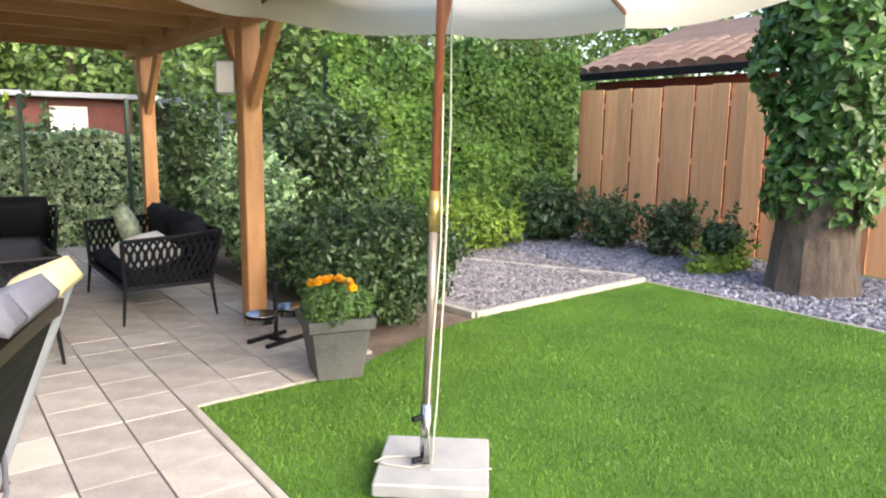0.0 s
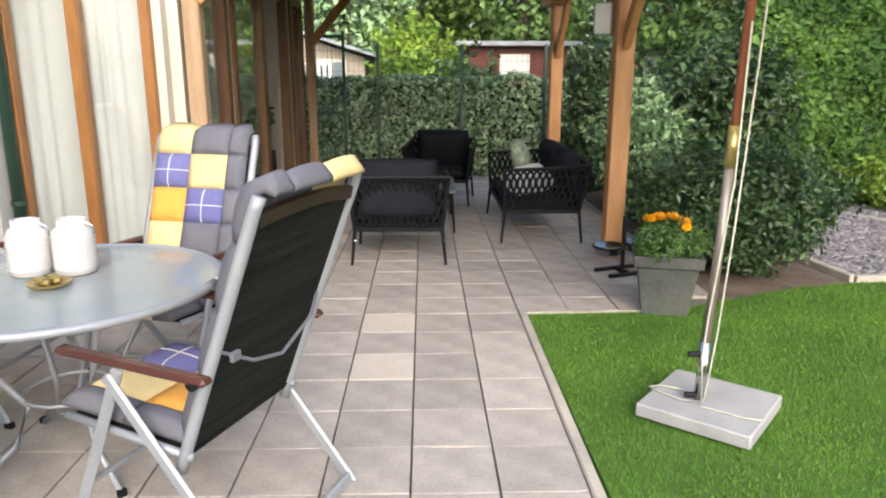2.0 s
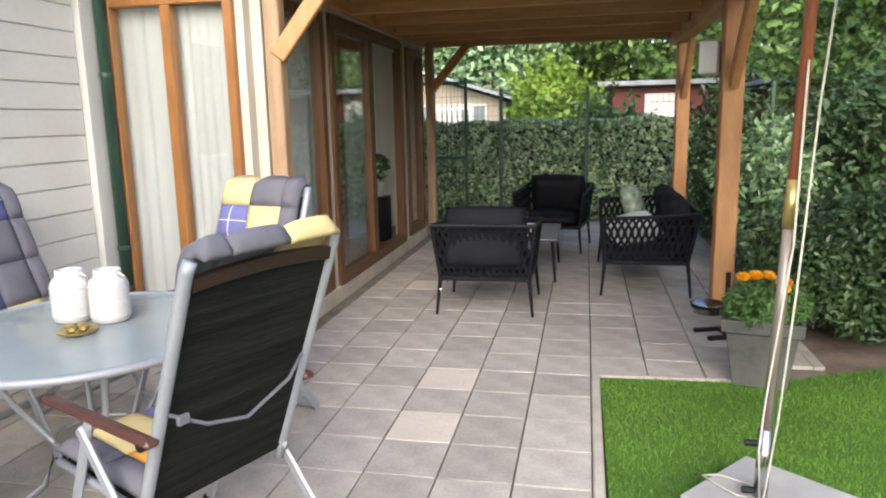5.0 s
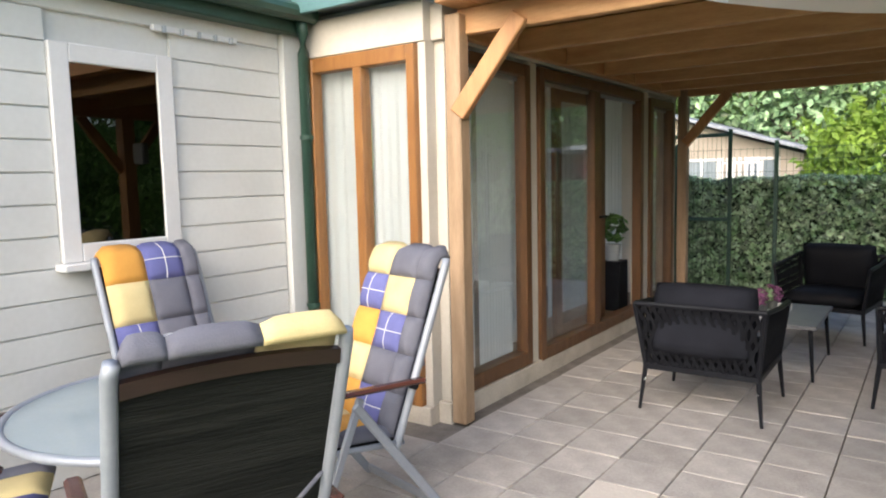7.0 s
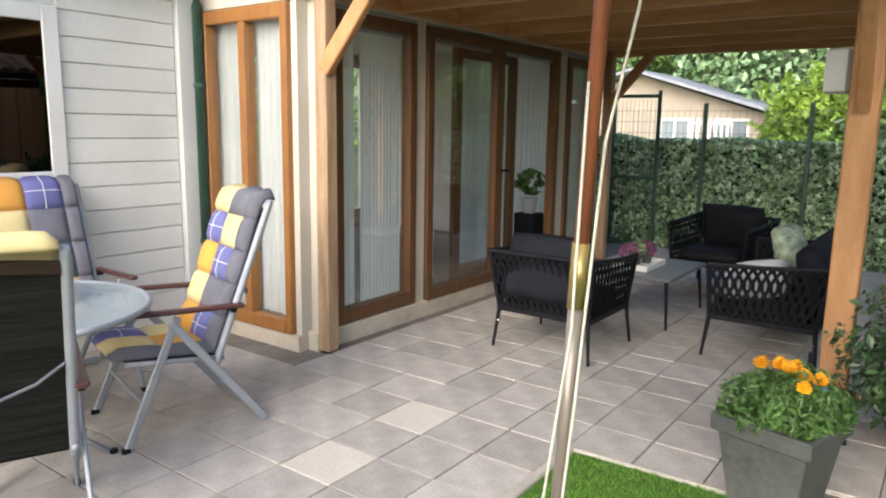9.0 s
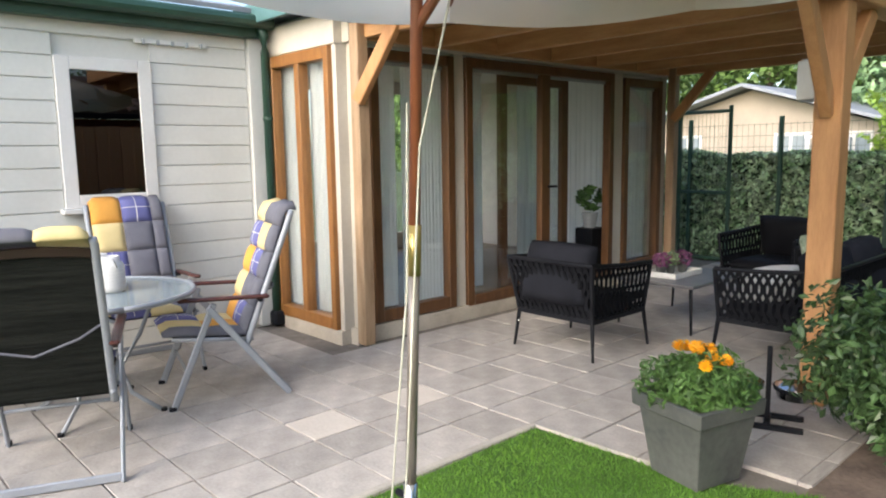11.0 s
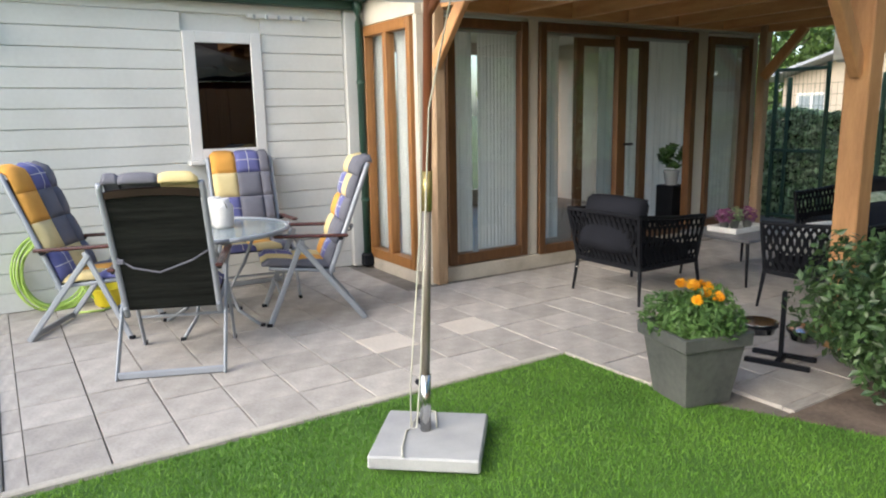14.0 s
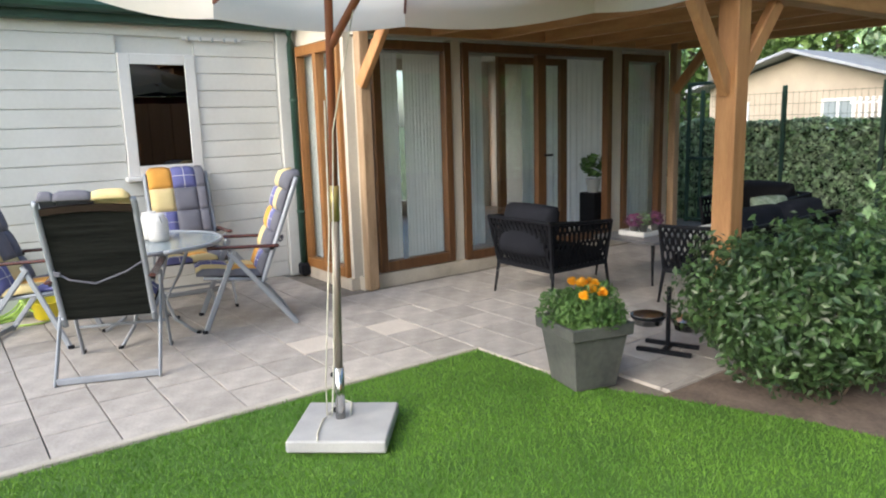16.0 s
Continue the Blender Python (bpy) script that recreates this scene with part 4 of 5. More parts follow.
# ---- parasol ----
PX, PY = 1.93, 2.5
par = thing("parasol", "wooden parasol with ecru canvas on a granite base", "parasol", m=pose(PX, PY, 0))
part("base_slab", B((-0.255, -0.255, 0.01), (0.255, 0.255, 0.075), 0.008, pose(0.05, 0.0, 0, 0, 0, 50)), GRANITE, par, "grey granite slab")
part("base_socket", T([(0, 0, 0.07), (0.005, 0.003, 0.36)], 0.027, 14), STEEL, par, "steel tube socket", smooth=True)
for z in (0.1, 0.3):
    part("clamp_knob", T([(-0.07, 0, z), (-0.02, 0, z)], 0.014, 8), BLACKM, par)
LX, LY = 0.035, 0.01
part("lower_pole", T([(0.003, 0.002, 0.3), (LX * 0.7, LY * 0.7, 0.75), (LX * 1.2, LY * 1.2, 1.2)], 0.021, 14), POLEG, par, "weathered grey lower pole", smooth=True)
part("pole", T([(LX * 1.2, LY * 1.2, 1.2), (LX * 2.2, LY * 2.2, 2.2), (LX * 2.75, LY * 2.75, 2.75)], 0.021, 14), POLEW, par, smooth=True)
part("joint_sleeve", T([(LX * 1.15, LY * 1.15, 1.15), (LX * 1.33, LY * 1.33, 1.33)], 0.025, 14), BRASS, par, "yellowed brass sleeve", smooth=True)
CXO, CYO, RAD, ZT, ZE = 0.46, 0.3, 1.67, 3.04, 2.412
rot = radians(14)
apex = Vector((CXO, CYO, ZT))
tips = [Vector((CXO + RAD * math.cos(rot + k * math.pi / 4), CYO + RAD * math.sin(rot + k * math.pi / 4), ZE)) for k in range(8)]
for k in range(8):
    a, b = tips[k], tips[(k + 1) % 8]
    bm = bmesh.new()
    N = 8
    rows = []
    for i in range(N + 1):
        row = []
        for j in range(N + 1):
            e = a.lerp(b, j / N)
            p = apex.lerp(e, i / N)
            sag = -0.06 * math.sin(math.pi * j / N) * (i / N) - 0.05 * math.sin(math.pi * i / N)
            inn = (Vector((CXO, CYO, 0)) - Vector((e.x, e.y, 0))).normalized() * 0.05 * math.sin(math.pi * j / N) * (i / N)
            row.append(bm.verts.new(p + inn + Vector((0, 0, sag if 0 < i else 0))))
        rows.append(row)
    val = [bm.verts.new(v.co + Vector((0, 0, -0.12)) + (v.co - apex).normalized() * 0.01) for v in rows[-1]]
    rows.append(val)
    for r0, r1 in zip(rows, rows[1:]):
        for j in range(N):
            bm.faces.new((r0[j], r1[j], r1[j + 1], r0[j + 1]))
    bmesh.ops.remove_doubles(bm, verts=bm.verts, dist=0.0005)
    part("canopy_panel", bm, CANVAS, par, "ecru canvas panel with valance", smooth=True)
    rib = part("rib", BAR(apex + Vector((0, 0, -0.09)), a + Vector((0, 0, -0.03)), 0.016, 0.024, 0.003), POLEW, par, "dark wooden rib")
    m_ = apex.lerp(a, 0.55) + Vector((0, 0, -0.08))
    part("strut", BAR((CXO * 0.7, CYO * 0.7, 2.42), m_, 0.014, 0.02, 0.003), POLEW, par)
part("hub", T([(CXO * 0.7, CYO * 0.7, 2.38), (CXO * 0.74, CYO * 0.74, 2.5)], 0.05, 12), POLEW, par)
part("upper_pole", T([(LX * 2.0, LY * 2.0, 2.0), (CXO * 0.7, CYO * 0.7, 2.45), (CXO, CYO, ZT)], 0.02, 12), POLEW, par)
part("cord", T([(0.2, 0.12, 2.3), (0.11, -0.01, 1.6), (0.07, -0.03, 0.9), (0.035, -0.04, 0.4), (0.0, -0.05, 0.1), (-0.03, -0.09, 0.082), (0.12, -0.2, 0.082), (0.2, -0.24, 0.085)], 0.0042, 6), ROPE, par, "white pulley cord", smooth=True)
part("cord_return", T([(0.06, -0.02, 1.75), (0.05, -0.03, 1.1), (-0.015, -0.05, 0.5), (-0.03, -0.06, 0.3), (-0.02, -0.07, 0.1), (-0.09, -0.02, 0.082), (-0.16, 0.06, 0.083), (-0.2, 0.12, 0.085), (-0.13, 0.14, 0.083), (0.02, 0.05, 0.083)], 0.0042, 6), ROPE, par, "white pulley cord", smooth=True)

# ---- planter with marigolds, bowl stand ----
pot = thing("planter", "square tapered anthracite planter full of marigolds", "planter", m=pose(2.27, 4.03, 0, 0, 0, -14))
bm = bmesh.new()
prof = [(0.145, 0.0), (0.19, 0.33), (0.215, 0.335), (0.22, 0.41), (0.195, 0.41), (0.185, 0.36)]
rings = [[bm.verts.new((sx * s, sy * s, z)) for sx, sy in ((-1, -1), (1, -1), (1, 1), (-1, 1))] for s, z in prof]
for a, b in zip(rings, rings[1:]):
    for k in range(4):
        bm.faces.new((a[k], a[(k + 1) % 4], b[(k + 1) % 4], b[k]))
bm.faces.new(rings[0][::-1])
bmesh.ops.bevel(bm, geom=list(bm.edges), offset=0.004, segments=1, affect="EDGES")
part("pot", bm, POT, pot)
part("earth", B((-0.18, -0.18, 0.33), (0.18, 0.18, 0.37), 0.01), SOIL, pot)
plant = thing("marigold", "green marigold plant with orange yellow blooms in planter", "flowers", m=pose(2.27, 4.03, 0.37, 0, 0, -14))
P, N = [], []
for k in range(9):
    q, v = blob_points((0.15 * math.cos(k * 2.4) * (k / 9 + 0.25), 0.15 * math.sin(k * 2.4) * (k / 9 + 0.25), 0.09), (0.125 + 0.02 * math.sin(k * 3), 0.125, 0.13 + 0.035 * math.cos(k * 2)), 520, 0.0)
    P.append(q), N.append(v)
mesh_part("leaves", *leaf_mesh(np.vstack(P), np.vstack(N), 0.014, 1.1, 3.6), material("marigold leaf", (0.11, 0.21, 0.05), (0.045, 0.1, 0.025), 0.5, 3, 20, 0, rnd=0.4, trans=0.2, island=True), plant)
for k, (fx, fy, fz) in enumerate(((0.02, -0.03, 0.25), (-0.04, 0.02, 0.235), (0.06, 0.01, 0.215), (0.0, 0.07, 0.225), (-0.1, -0.01, 0.23), (0.09, -0.06, 0.19), (-0.06, 0.08, 0.22), (0.1, 0.05, 0.2), (-0.12, 0.06, 0.21))):
    bm = bmesh.new()
    for ring, (rr, zz, nn) in enumerate(((0.03, -0.012, 11), (0.036, 0.0, 12), (0.032, 0.012, 11), (0.024, 0.022, 9), (0.013, 0.029, 6))):
        for i in range(nn):
            a = i * 6.283 / nn + ring * 0.3
            c, s = math.cos(a), math.sin(a)
            vs = [bm.verts.new(p) for p in ((0, 0, zz - 0.012), (rr * 0.8 * math.cos(a - 0.35), rr * 0.8 * math.sin(a - 0.35), zz + 0.003), (rr * c, rr * s, zz - 0.002), (rr * 0.8 * math.cos(a + 0.35), rr * 0.8 * math.sin(a + 0.35), zz + 0.003))]
            bm.faces.new(vs)
    o = part("bloom", bm, PETAL, plant, "orange yellow double bloom")
    o.matrix_basis = pose(fx * 1.15, fy * 1.15, fz + 0.022, 10 - 20 * math.sin(k), 12 * math.cos(k * 2), k * 40)
bs = thing("bowl_stand", "black pet feeding stand with two steel bowls", "pet bowl stand", m=pose(2.24, 4.93, 0, 0, 0, 20))
for y in (-0.1, 0.1):
    part("floor_bar", B((-0.19, y - 0.018, 0.0), (0.19, y + 0.018, 0.03), 0.005), BLACKM, bs)
part("cross_bar", B((-0.018, -0.08, 0.004), (0.018, 0.08, 0.034), 0.004), BLACKM, bs)
part("column", B((-0.014, -0.014, 0.034), (0.014, 0.014, 0.46), 0.004), BLACKM, bs)
for s in (-1, 1):
    part("bowl", lathe([(0.06, 0.17), (0.1, 0.175), (0.115, 0.24), (0.125, 0.243), (0.116, 0.246), (0.095, 0.185)], 28), STEEL, bs, "brushed steel bowl", smooth=True).location = (s * 0.145, 0.0, 0.0)
    part("bowl_ring", T([(s * 0.145 + 0.116 * math.cos(a), 0.116 * math.sin(a), 0.225) for a in (6.2832 * k / 24 for k in range(25))], 0.006, 6), BLACKM, bs)
sp = thing("loudspeaker", "grey outdoor speaker mounted on the veranda post", "speaker", m=pose(2.15, 5.6, 1.99, 0, 0, -20))
part("body", B((-0.075, -0.06, -0.13), (0.075, 0.06, 0.13), 0.02), PLASTIC, sp)
part("grille", B((-0.065, -0.068, -0.118), (0.065, -0.058, 0.118), 0.006), PWHITE, sp)
part("bracket", B((-0.02, 0.05, -0.03), (0.1, 0.07, 0.03), 0.004), BLACKM, sp)

# ---- by the house wall ----
hose = thing("garden_hose", "coiled lime green garden hose against the cladding", "hose", m=pose(-2.0, 1.22, 0))
rh = random.Random(3)
for k in range(9):
    rr, cz, cy = 0.26 + 0.035 * rh.random() * 2, 0.33 + 0.03 * rh.random(), 0.06 * (rh.random() - 0.5)
    part("coil", T([(-0.06 + 0.012 * k + 0.02 * math.sin(3 * a + k), cy + rr * 0.95 * math.cos(a), max(0.012, cz + rr * 1.12 * math.sin(a) - 0.02)) for a in (6.2832 * i / 40 for i in range(41))], 0.009, 6), HOSE, hose, smooth=True)
part("loose_end", T([(0.05, 0.1, 0.3), (0.12, 0.25, 0.1), (0.2, 0.4, 0.012), (0.3, 0.3, 0.012), (0.25, 0.1, 0.012)], 0.009, 6), HOSE, hose, smooth=True)
can = thing("watering_tub", "yellow plastic tub on the paving by the wall", "tub", m=pose(-1.9, 1.62, 0))
part("tub", lathe([(0.1, 0), (0.13, 0.02), (0.15, 0.16), (0.16, 0.165), (0.15, 0.17), (0.12, 0.03)], 24), YELLOW, can, smooth=True)
wl_ = thing("wall_lamp", "grey cylindrical wall lamp on the cladding", "lamp", m=pose(-2.06, 0.9, 2.3))
part("shade", lathe([(0.04, -0.1), (0.05, -0.09), (0.05, 0.09), (0.04, 0.1)], 18), PLASTIC, wl_, smooth=True)
part("bracket", B((-0.04, -0.02, -0.02), (0.02, 0.02, 0.02), 0.003), PLASTIC, wl_)
hooks = thing("hook_rail", "white rail with small hooks under the eaves", "hook rail", m=pose(-2.09, 3.35, 2.52))
part("rail", B((-0.02, -0.3, -0.02), (0.015, 0.3, 0.015), 0.003), WHITE, hooks)
for k in range(5):
    part("hook", B((0.015, -0.25 + k * 0.12, -0.03), (0.04, -0.23 + k * 0.12, 0.01), 0.003), PLASTIC, hooks)

# ---- seen through the glazing ----
cab = thing("side_cabinet", "dark cabinet behind the glass door", "cabinet", m=pose(-1.27, 8.08, 0.1))
part("body", B((-0.14, -0.12, 0.0), (0.12, 0.15, 0.55), 0.01), BLACKM, cab)
ipl = thing("house_plant", "leafy house plant in a grey pot on cabinet", "plant", m=pose(-1.28, 8.09, 0.65))
part("pot", lathe([(0.07, 0), (0.1, 0.18), (0.09, 0.18), (0.07, 0.14)], 20), PLASTIC, ipl)
p, n = blob_points((0, 0, 0.36), (0.15, 0.16, 0.14), 90)
mesh_part("leaves", *leaf_mesh(p, n, 0.075), LEAF_I, ipl)

# ---- hedge, gate, wire fence ----
HY = 10.75
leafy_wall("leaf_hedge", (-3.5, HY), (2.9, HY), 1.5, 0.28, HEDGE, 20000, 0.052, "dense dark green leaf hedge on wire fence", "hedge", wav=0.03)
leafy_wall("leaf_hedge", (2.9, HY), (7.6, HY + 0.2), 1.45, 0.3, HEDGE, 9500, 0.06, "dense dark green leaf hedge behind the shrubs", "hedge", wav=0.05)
wf = thing("wire_fence", "dark green wire mesh fence above the hedge", "fence")
for k in range(8):
    x = -2.6 + 1.28 * k
    part("fence_post", B((x - 0.025, HY - 0.19, 0.0), (x + 0.025, HY - 0.14, 2.0), 0.004), GREEN, wf)
for z in (1.6, 1.75, 1.9):
    part("wire", T([(-3.0, HY - 0.165, z), (6.5, HY - 0.165, z)], 0.003, 5), GREEN, wf)
wires = bmesh.new()
for k in range(120):
    x = -2.8 + 0.08 * k
    tube(wires, [(x, HY - 0.165, 1.45), (x, HY - 0.165, 1.92)], 0.002, 4)
part("upright_wires", wires, GREEN, wf)
gate = thing("garden_gate", "dark green tubular wire mesh gate", "gate")
GY = 10.1
for a, b in (((-1.22, 0.05), (-1.22, 2.1)), ((-0.5, 0.0), (-0.5, 2.15)), ((-1.22, 2.08), (-0.5, 2.08)), ((-1.22, 0.1), (-0.5, 0.1)), ((-1.22, 1.0), (-0.5, 1.0))):
    part("gate_tube", BAR((a[0], GY, a[1]), (b[0], GY, b[1]), 0.045, 0.045, 0.005, (0, 1, 0)), GREEN, gate)
for k in range(12):
    part("mesh_wire", T([(-1.18 + 0.057 * k, GY, 0.1), (-1.18 + 0.057 * k, GY, 2.06)], 0.0025, 4), GREEN, gate)

# ---- shrubs ----
shrub("shrub", (3.33, 5.02, 0.46), (0.82, 0.58, 0.54), 12500, 0.03, LEAF_B, "dense glossy green shrub beside the lawn", stems=9)
shrub("shrub", (3.5, 6.1, 0.45), (0.7, 0.6, 0.5), 5000, 0.045, LEAF_B, "loose green shrub behind the veranda post")
shrub("shrub", (3.0, 7.5, 0.65), (0.55, 0.9, 0.75), 4000, 0.05, LEAF_H, "dark green shrub beside the veranda")
shrub("shrub", (4.4, 8.6, 1.0), (0.9, 0.7, 1.1), 4000, 0.06, LEAF_B, "tall light green shrub before the hedge")
shrub("shrub", (2.9, 9.3, 1.0), (0.4, 0.5, 1.3), 3500, 0.05, LEAF_B, "slender climbing shrub by the rear post")
shrub("shrub", (6.4, 7.7, 0.3), (0.75, 0.55, 0.38), 4000, 0.045, LEAF_Y, "low lime green shrub in the slate bed")
shrub("shrub", (7.7, 7.5, 0.45), (0.6, 0.5, 0.5), 2500, 0.05, LEAF_B, "low dark green shrub in the slate bed")
for x, y, r in ((8.0, 6.6, 0.42), (8.15, 5.7, 0.4), (8.05, 4.9, 0.3)):
    shrub("shrub", (x, y, r * 0.9), (r, r, r * 1.0), 1300, 0.045, LEAF_B, "small rose bush before the orange fence")
shrub("shrub", (7.7, 4.7, 0.1), (0.5, 0.25, 0.12), 900, 0.045, LEAF_Y, "low green ground cover on slate")
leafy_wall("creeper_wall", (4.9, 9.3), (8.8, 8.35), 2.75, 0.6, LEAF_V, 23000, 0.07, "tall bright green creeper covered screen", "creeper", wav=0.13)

# ---- orange fence, shed, ivy tree ----
FX = 8.9
fen = thing("timber_fence", "orange stained close boarded timber fence", "fence")
for k in range(38):
    y = 8.15 - k * 0.27
    dx = 0.0 if k % 2 else 0.034
    part("board", B((FX + dx, y - 0.252 - 0.01 * (k % 2), 0.02), (FX + dx + 0.02, y, 2.3 - 0.008 * (k % 3)), 0.004), FENCE, fen)
for z in (0.4, 1.2, 2.0):
    part("rail", B((FX + 0.05, -2.1, z), (FX + 0.09, 8.1, z + 0.08), 0.004), FENCE, fen)
shed = thing("garden_shed", "dark shed with brown tiled roof behind fence", "shed")
part("wall", B((9.8, 5.0, 0.0), (12.5, 8.6, 2.5), 0.0), REDW, shed)
part("fascia", B((9.42, 4.9, 2.5), (9.46, 8.7, 2.62), 0.003), BLACKM, shed)
part("roof_deck", BAR((9.45, 6.8, 2.62), (12.6, 6.8, 3.75), 3.9, 0.05, 0), ROOFT, shed)
for i in range(13):
    for j in range(4):
        y = 4.85 + 0.3 * i
        x = 9.42 + 0.34 * j
        z = 2.68 + 0.34 * j * 0.36
        tl = T([(x, y + 0.15, z), (x + 0.36, y + 0.15, z + 0.125)], 0.13, 8, 0.12)
        for v in tl.verts:
            v.co.z = z + (v.co.z - z) * 0.5 + (v.co.x - x) * 0.18
        part("roof_tile", tl, ROOFT, shed)
iv = thing("ivy_tree", "thick trunk covered in climbing ivy", "tree")
part("root_flare", T([(7.62, 3.55, -0.06), (7.62, 3.55, 0.1), (7.61, 3.55, 0.3), (7.6, 3.55, 0.6)], 0.49, 11, 0.4), BARK, iv)
part("trunk", T([(7.62, 3.55, -0.05), (7.6, 3.55, 0.15), (7.58, 3.55, 0.8), (7.6, 3.5, 2.2), (7.65, 3.5, 4.5)], 0.44, 14, 0.3), BARK, iv, smooth=True)
n = 9000
a, z = rng.uniform(0, 6.28, n), rng.uniform(0.75, 4.6, n)
rad = 0.4 + 0.16 * lumps(a * 1.5, a, z * 1.3) + rng.uniform(-0.05, 0.12, n) + 0.18 * np.clip(z - 1.5, 0, 1.2)
keep = rng.random(n) < np.clip((z - 0.6) / 0.6 + 0.25 * np.sin(a * 3), 0, 1)
pts = np.column_stack([7.6 + rad * np.cos(a), 3.52 + rad * np.sin(a), z])[keep]
mesh_part("ivy", *leaf_mesh(pts, np.column_stack([np.cos(a), np.sin(a), 0 * a + 0.3])[keep], 0.09), LEAF_I, iv, "green climbing ivy")
tree((7.7, 3.4), 9.5, 2.2, 1800, 0.2, LEAF_T, "tall leafy crown above the ivy trunk", 0.25, 0.5)

# ---- neighbours ----
nh = thing("neighbour_chalet", "cream chalet with low grey gabled roof beyond hedge", "house")
NY = 19.0
bm = bmesh.new()
sec = [(-6.7, 0), (-0.9, 0), (-0.9, 2.0), (-4.2, 3.05), (-6.7, 2.35)]
va = [bm.verts.new((x, NY, z)) for x, z in sec]
vb = [bm.verts.new((x, NY + 9, z)) for x, z in sec]
bm.faces.new(va[::-1]), bm.faces.new(vb)
for i in range(5):
    bm.faces.new((va[i], va[(i + 1) % 5], vb[(i + 1) % 5], vb[i]))
part("wall", bm, FARWALL, nh)
part("roof", BAR((-4.2, NY + 4.2, 3.14), (-0.2, NY + 4.2, 1.92), 9.6, 0.08, 0.01, (0, 0, 1)), ROOFM, nh)
part("roof", BAR((-7.1, NY + 4.2, 2.3), (-4.2, NY + 4.2, 3.16), 9.6, 0.08, 0.01, (0, 0, 1)), ROOFM, nh)
for x in (-6.3, -3.6, -2.2):
    wd = part("window", B((x, NY - 0.03, 1.0), (x + 0.8, NY + 0.02, 1.95), 0.006), WHITE, nh)
    for u in (0.07, 0.44):
        part("pane", B((x + u, NY - 0.042, 1.08), (x + u + 0.3, NY - 0.032, 1.88), 0), material("far pane", (0.25, 0.3, 0.33), (0.2, 0.24, 0.27), 0.1, 2, 20, 0), wd)
pick = thing("picket_fence", "white picket fence panel before the far chalet", "fence")
for k in range(7):
    part("picket", B((-2.66 + 0.14 * k, 18.5, 0.0), (-2.58 + 0.14 * k, 18.525, 1.95), 0.004), WHITE, pick)
for z in (1.2, 1.8):
    part("rail", B((-2.72, 18.527, z), (-1.7, 18.56, z + 0.07), 0.004), WHITE, pick)
for cx, cy in ((3.2, 19.0), (7.4, 20.0)):
    cb = thing("far_cabin", "red brown cabin with grey roof among the trees", "house")
    part("wall", B((cx - 1.3, cy, 1.3), (cx + 1.3, cy + 3, 2.3), 0), REDW, cb)
    part("base_wall", B((cx - 1.4, cy - 0.05, 0.0), (cx + 1.4, cy + 3, 1.3), 0), FARWALL, cb)
    part("roof", B((cx - 1.7, cy - 0.4, 2.3), (cx + 1.7, cy + 3.4, 2.42), 0.01), ROOFM, cb)
    part("window", B((cx - 0.5, cy - 0.03, 1.5), (cx + 0.3, cy + 0.02, 2.1), 0.005), WHITE, cb)
shrub("shrub", (0.45, 16.0, 1.4), (0.95, 0.9, 1.35), 5000, 0.09, LEAF_Y, "tall lime green bush beyond the hedge")
shrub("shrub", (1.6, 15.4, 0.9), (0.8, 0.8, 0.95), 2500, 0.09, LEAF_B, "pale green bush beyond the hedge")
for x, y, h, r, mt in ((-9, 31, 12, 4, LEAF_T), (-4, 33, 13, 4.5, LEAF_T), (0.5, 29, 11, 4, LEAF_T), (4, 25, 11, 3.6, LEAF_T), (7.5, 27, 12, 4, LEAF_H), (11, 24, 11, 4, LEAF_T), (-0.5, 26, 10, 3.2, LEAF_T), (6.6, 15.0, 7.5, 2.2, LEAF_T), (9, 15.5, 8, 2.8, LEAF_H), (13, 17, 10, 3.5, LEAF_T), (15.5, 11, 10, 3.5, LEAF_T), (15, 5, 11, 3.5, LEAF_H), (14.5, 0, 11, 3.5, LEAF_T), (-13, 27, 12, 4, LEAF_T), (-14, 22, 10, 3.5, LEAF_H), (19, 20, 12, 4.5, LEAF_T), (-1.8, 23.5, 9, 2.6, LEAF_H)):
    tree((x, y), h, r, 9800, 0.075 + 0.0035 * y, mt, "leafy deciduous tree beyond the garden", 0.2, 0.16)
wood = np.column_stack([rng.uniform(-40, 45, 34000), np.zeros(34000), rng.uniform(0, 1, 34000)])
wx = wood[:, 0]
wy = 38 + 4 * np.sin(wx * 0.4) + rng.normal(0, 1.5, 34000)
wz = wood[:, 2] ** 0.8 * (10 + 3 * np.sin(wx * 0.9) + 2 * np.sin(wx * 2.1 + 1))
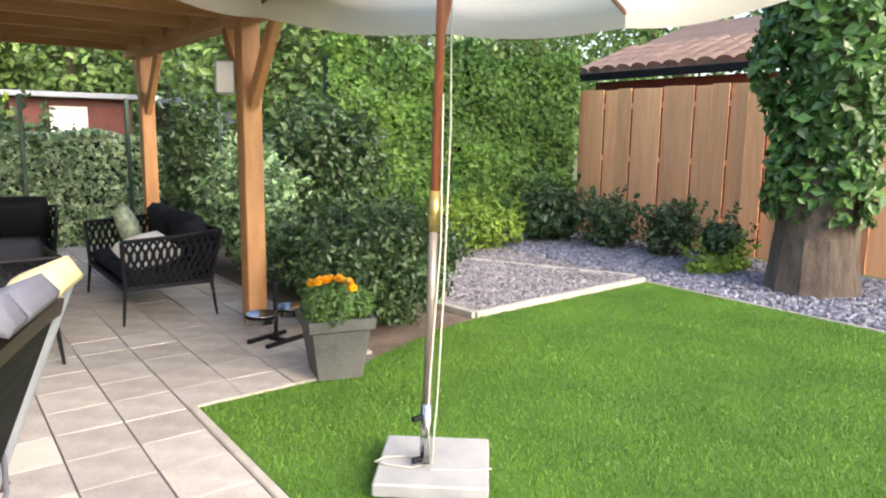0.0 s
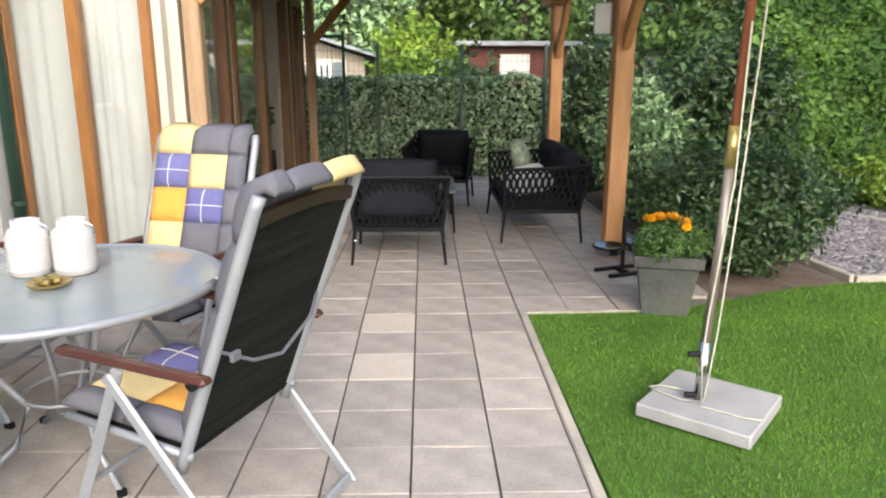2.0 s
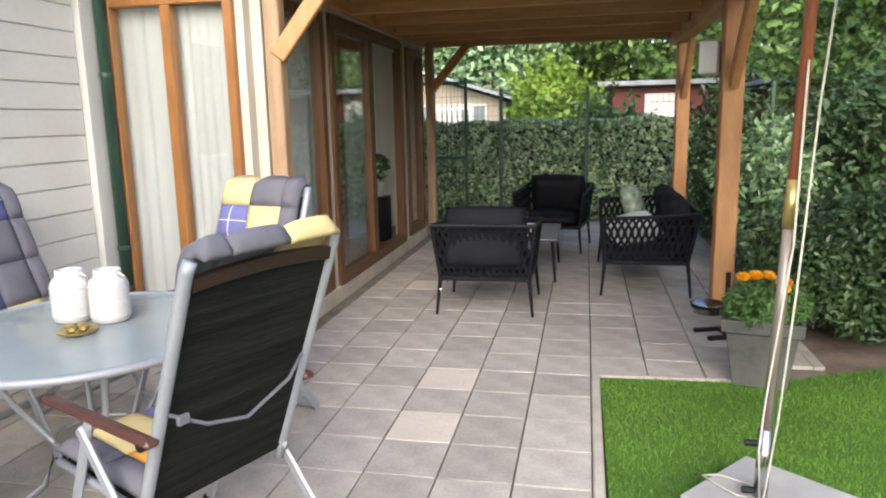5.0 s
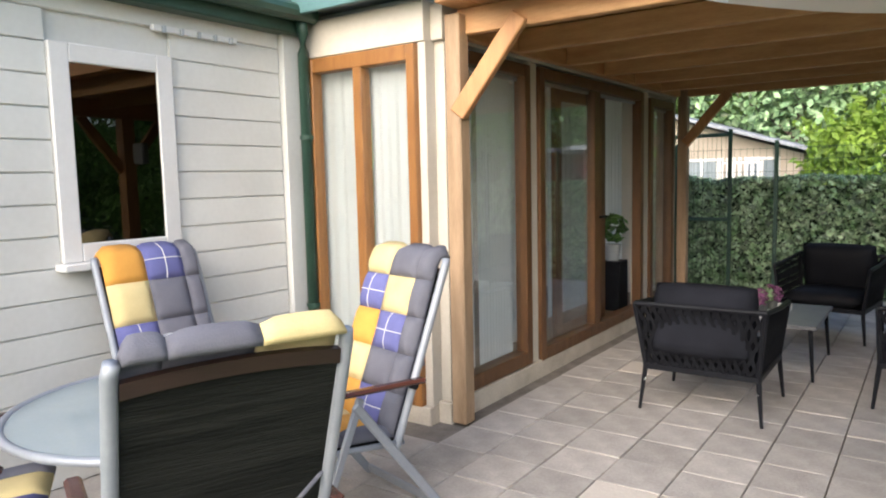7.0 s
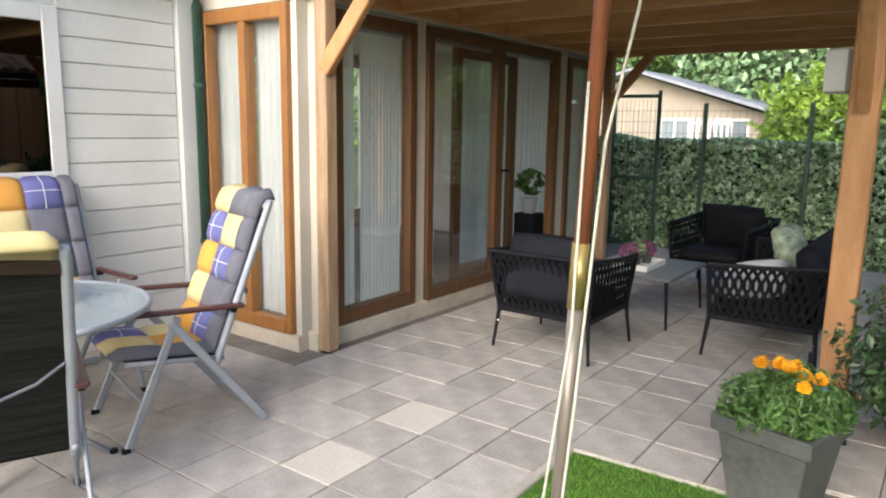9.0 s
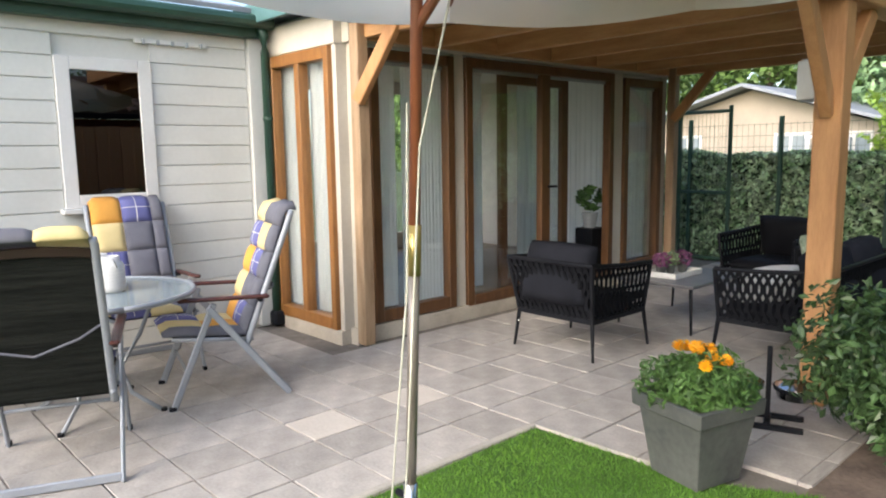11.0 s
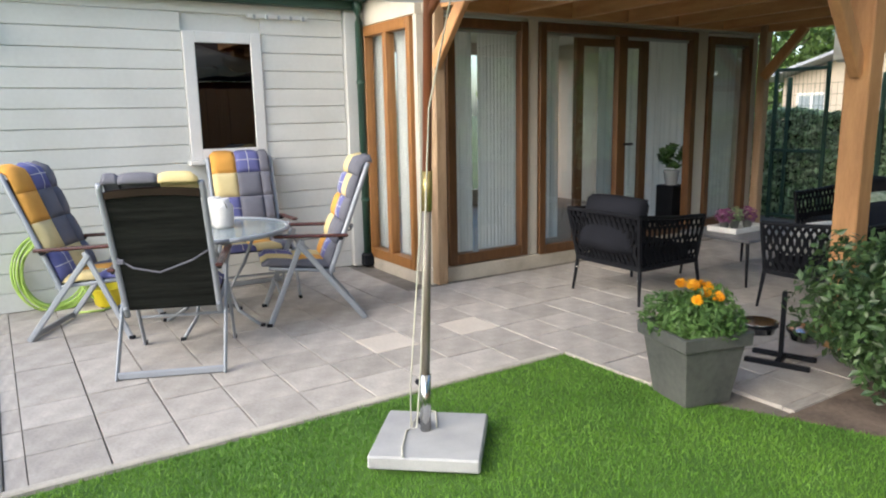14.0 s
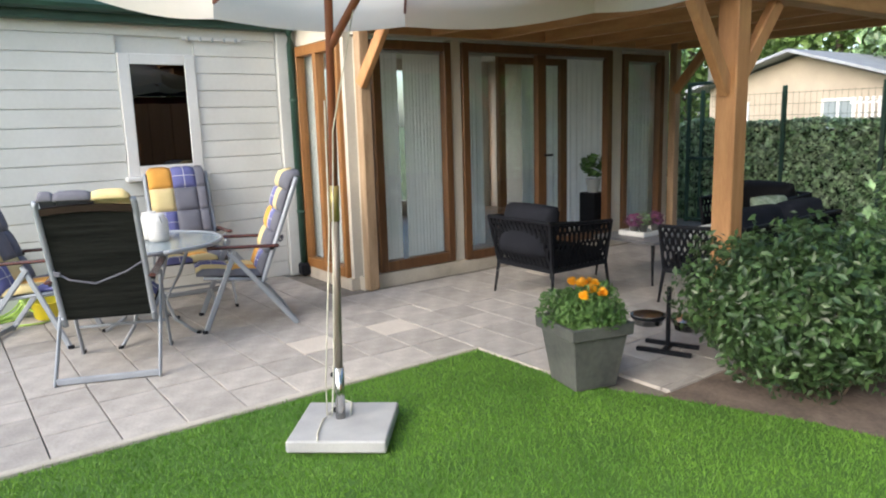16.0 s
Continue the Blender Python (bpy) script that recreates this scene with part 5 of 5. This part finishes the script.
tagged(mesh_part("far_wood", *leaf_mesh(np.column_stack([wx, wy, wz]), np.tile([0, -1.0, 0.4], (34000, 1)), 0.4), LEAF_T), "far deciduous wood behind the holiday park", "wood", kind="stuff")
# garden behind the viewer: unseen hedge and trees, added for reflections in the glazing
leafy_wall("unseen_hedge", (-9, -9.0), (9, -9.0), 2.2, 0.8, LEAF_H, 5000, 0.13, "unseen clipped green hedge added behind the viewer for reflections", "hedge", wav=0.1)
for x, y in ((-9, -19), (2, -21), (10, -19)):
    tree((x, y), 5, 2.6, 2500, 0.24, LEAF_T, "unseen leafy deciduous tree added behind the viewer for reflections", 0.2, 0.2)

# ---- slabs of the terrace ----
r_ = random.Random(5)
near, far = [], []
for j in range(0, 31):
    for i in range(-10, 5):
        x0, y0 = 1.283 + i * PITCH_X, 0.8455 + (j - 1) * PITCH_Y
        if x0 < -2.2 or (i >= 0 and y0 < 3.9) or y0 + PITCH_Y > 10.7 or (x0 < -0.95 and y0 > 3.9):
            continue
        x1, y1 = min(x0 + PITCH_X, 2.718), y0 + PITCH_Y
        y0 = max(y0, 0.756)
        if x0 > 2.25 and y0 < 4.2:
            continue
        (near if len(near) < 290 else far).append((x0, y0, (x1 - x0) / PITCH_X, (y1 - y0) / PITCH_Y))
pale = slab_meshes[0].copy()
pale.materials.clear()
pale.materials.append(TILE_PALE)
for x0, y0, fx, fy in near:
    light = 0.2 < x0 < 0.3 and (2.85 < y0 < 3.0 or 3.5 < y0 < 3.7) or r_.random() < 0.02
    ob = new("slab", pale if light else slab_meshes[r_.randrange(4)])
    ob.parent = terrace
    ob.matrix_basis = pose(x0, y0, r_.uniform(-0.002, 0.002), r_.uniform(-0.3, 0.3), r_.uniform(-0.3, 0.3), 0) @ Matrix.Diagonal((fx, fy, 1, 1))
bm = bmesh.new()
for x0, y0, fx, fy in far:
    box(bm, (x0 + GAP / 2, y0 + GAP / 2, -0.05), (x0 + PITCH_X * fx - GAP / 2, y0 + PITCH_Y * fy - GAP / 2, r_.uniform(-0.002, 0.002)), 0)
tagged(part("far_slabs", bm, TILE_FAR, terrace), kind="stuff")
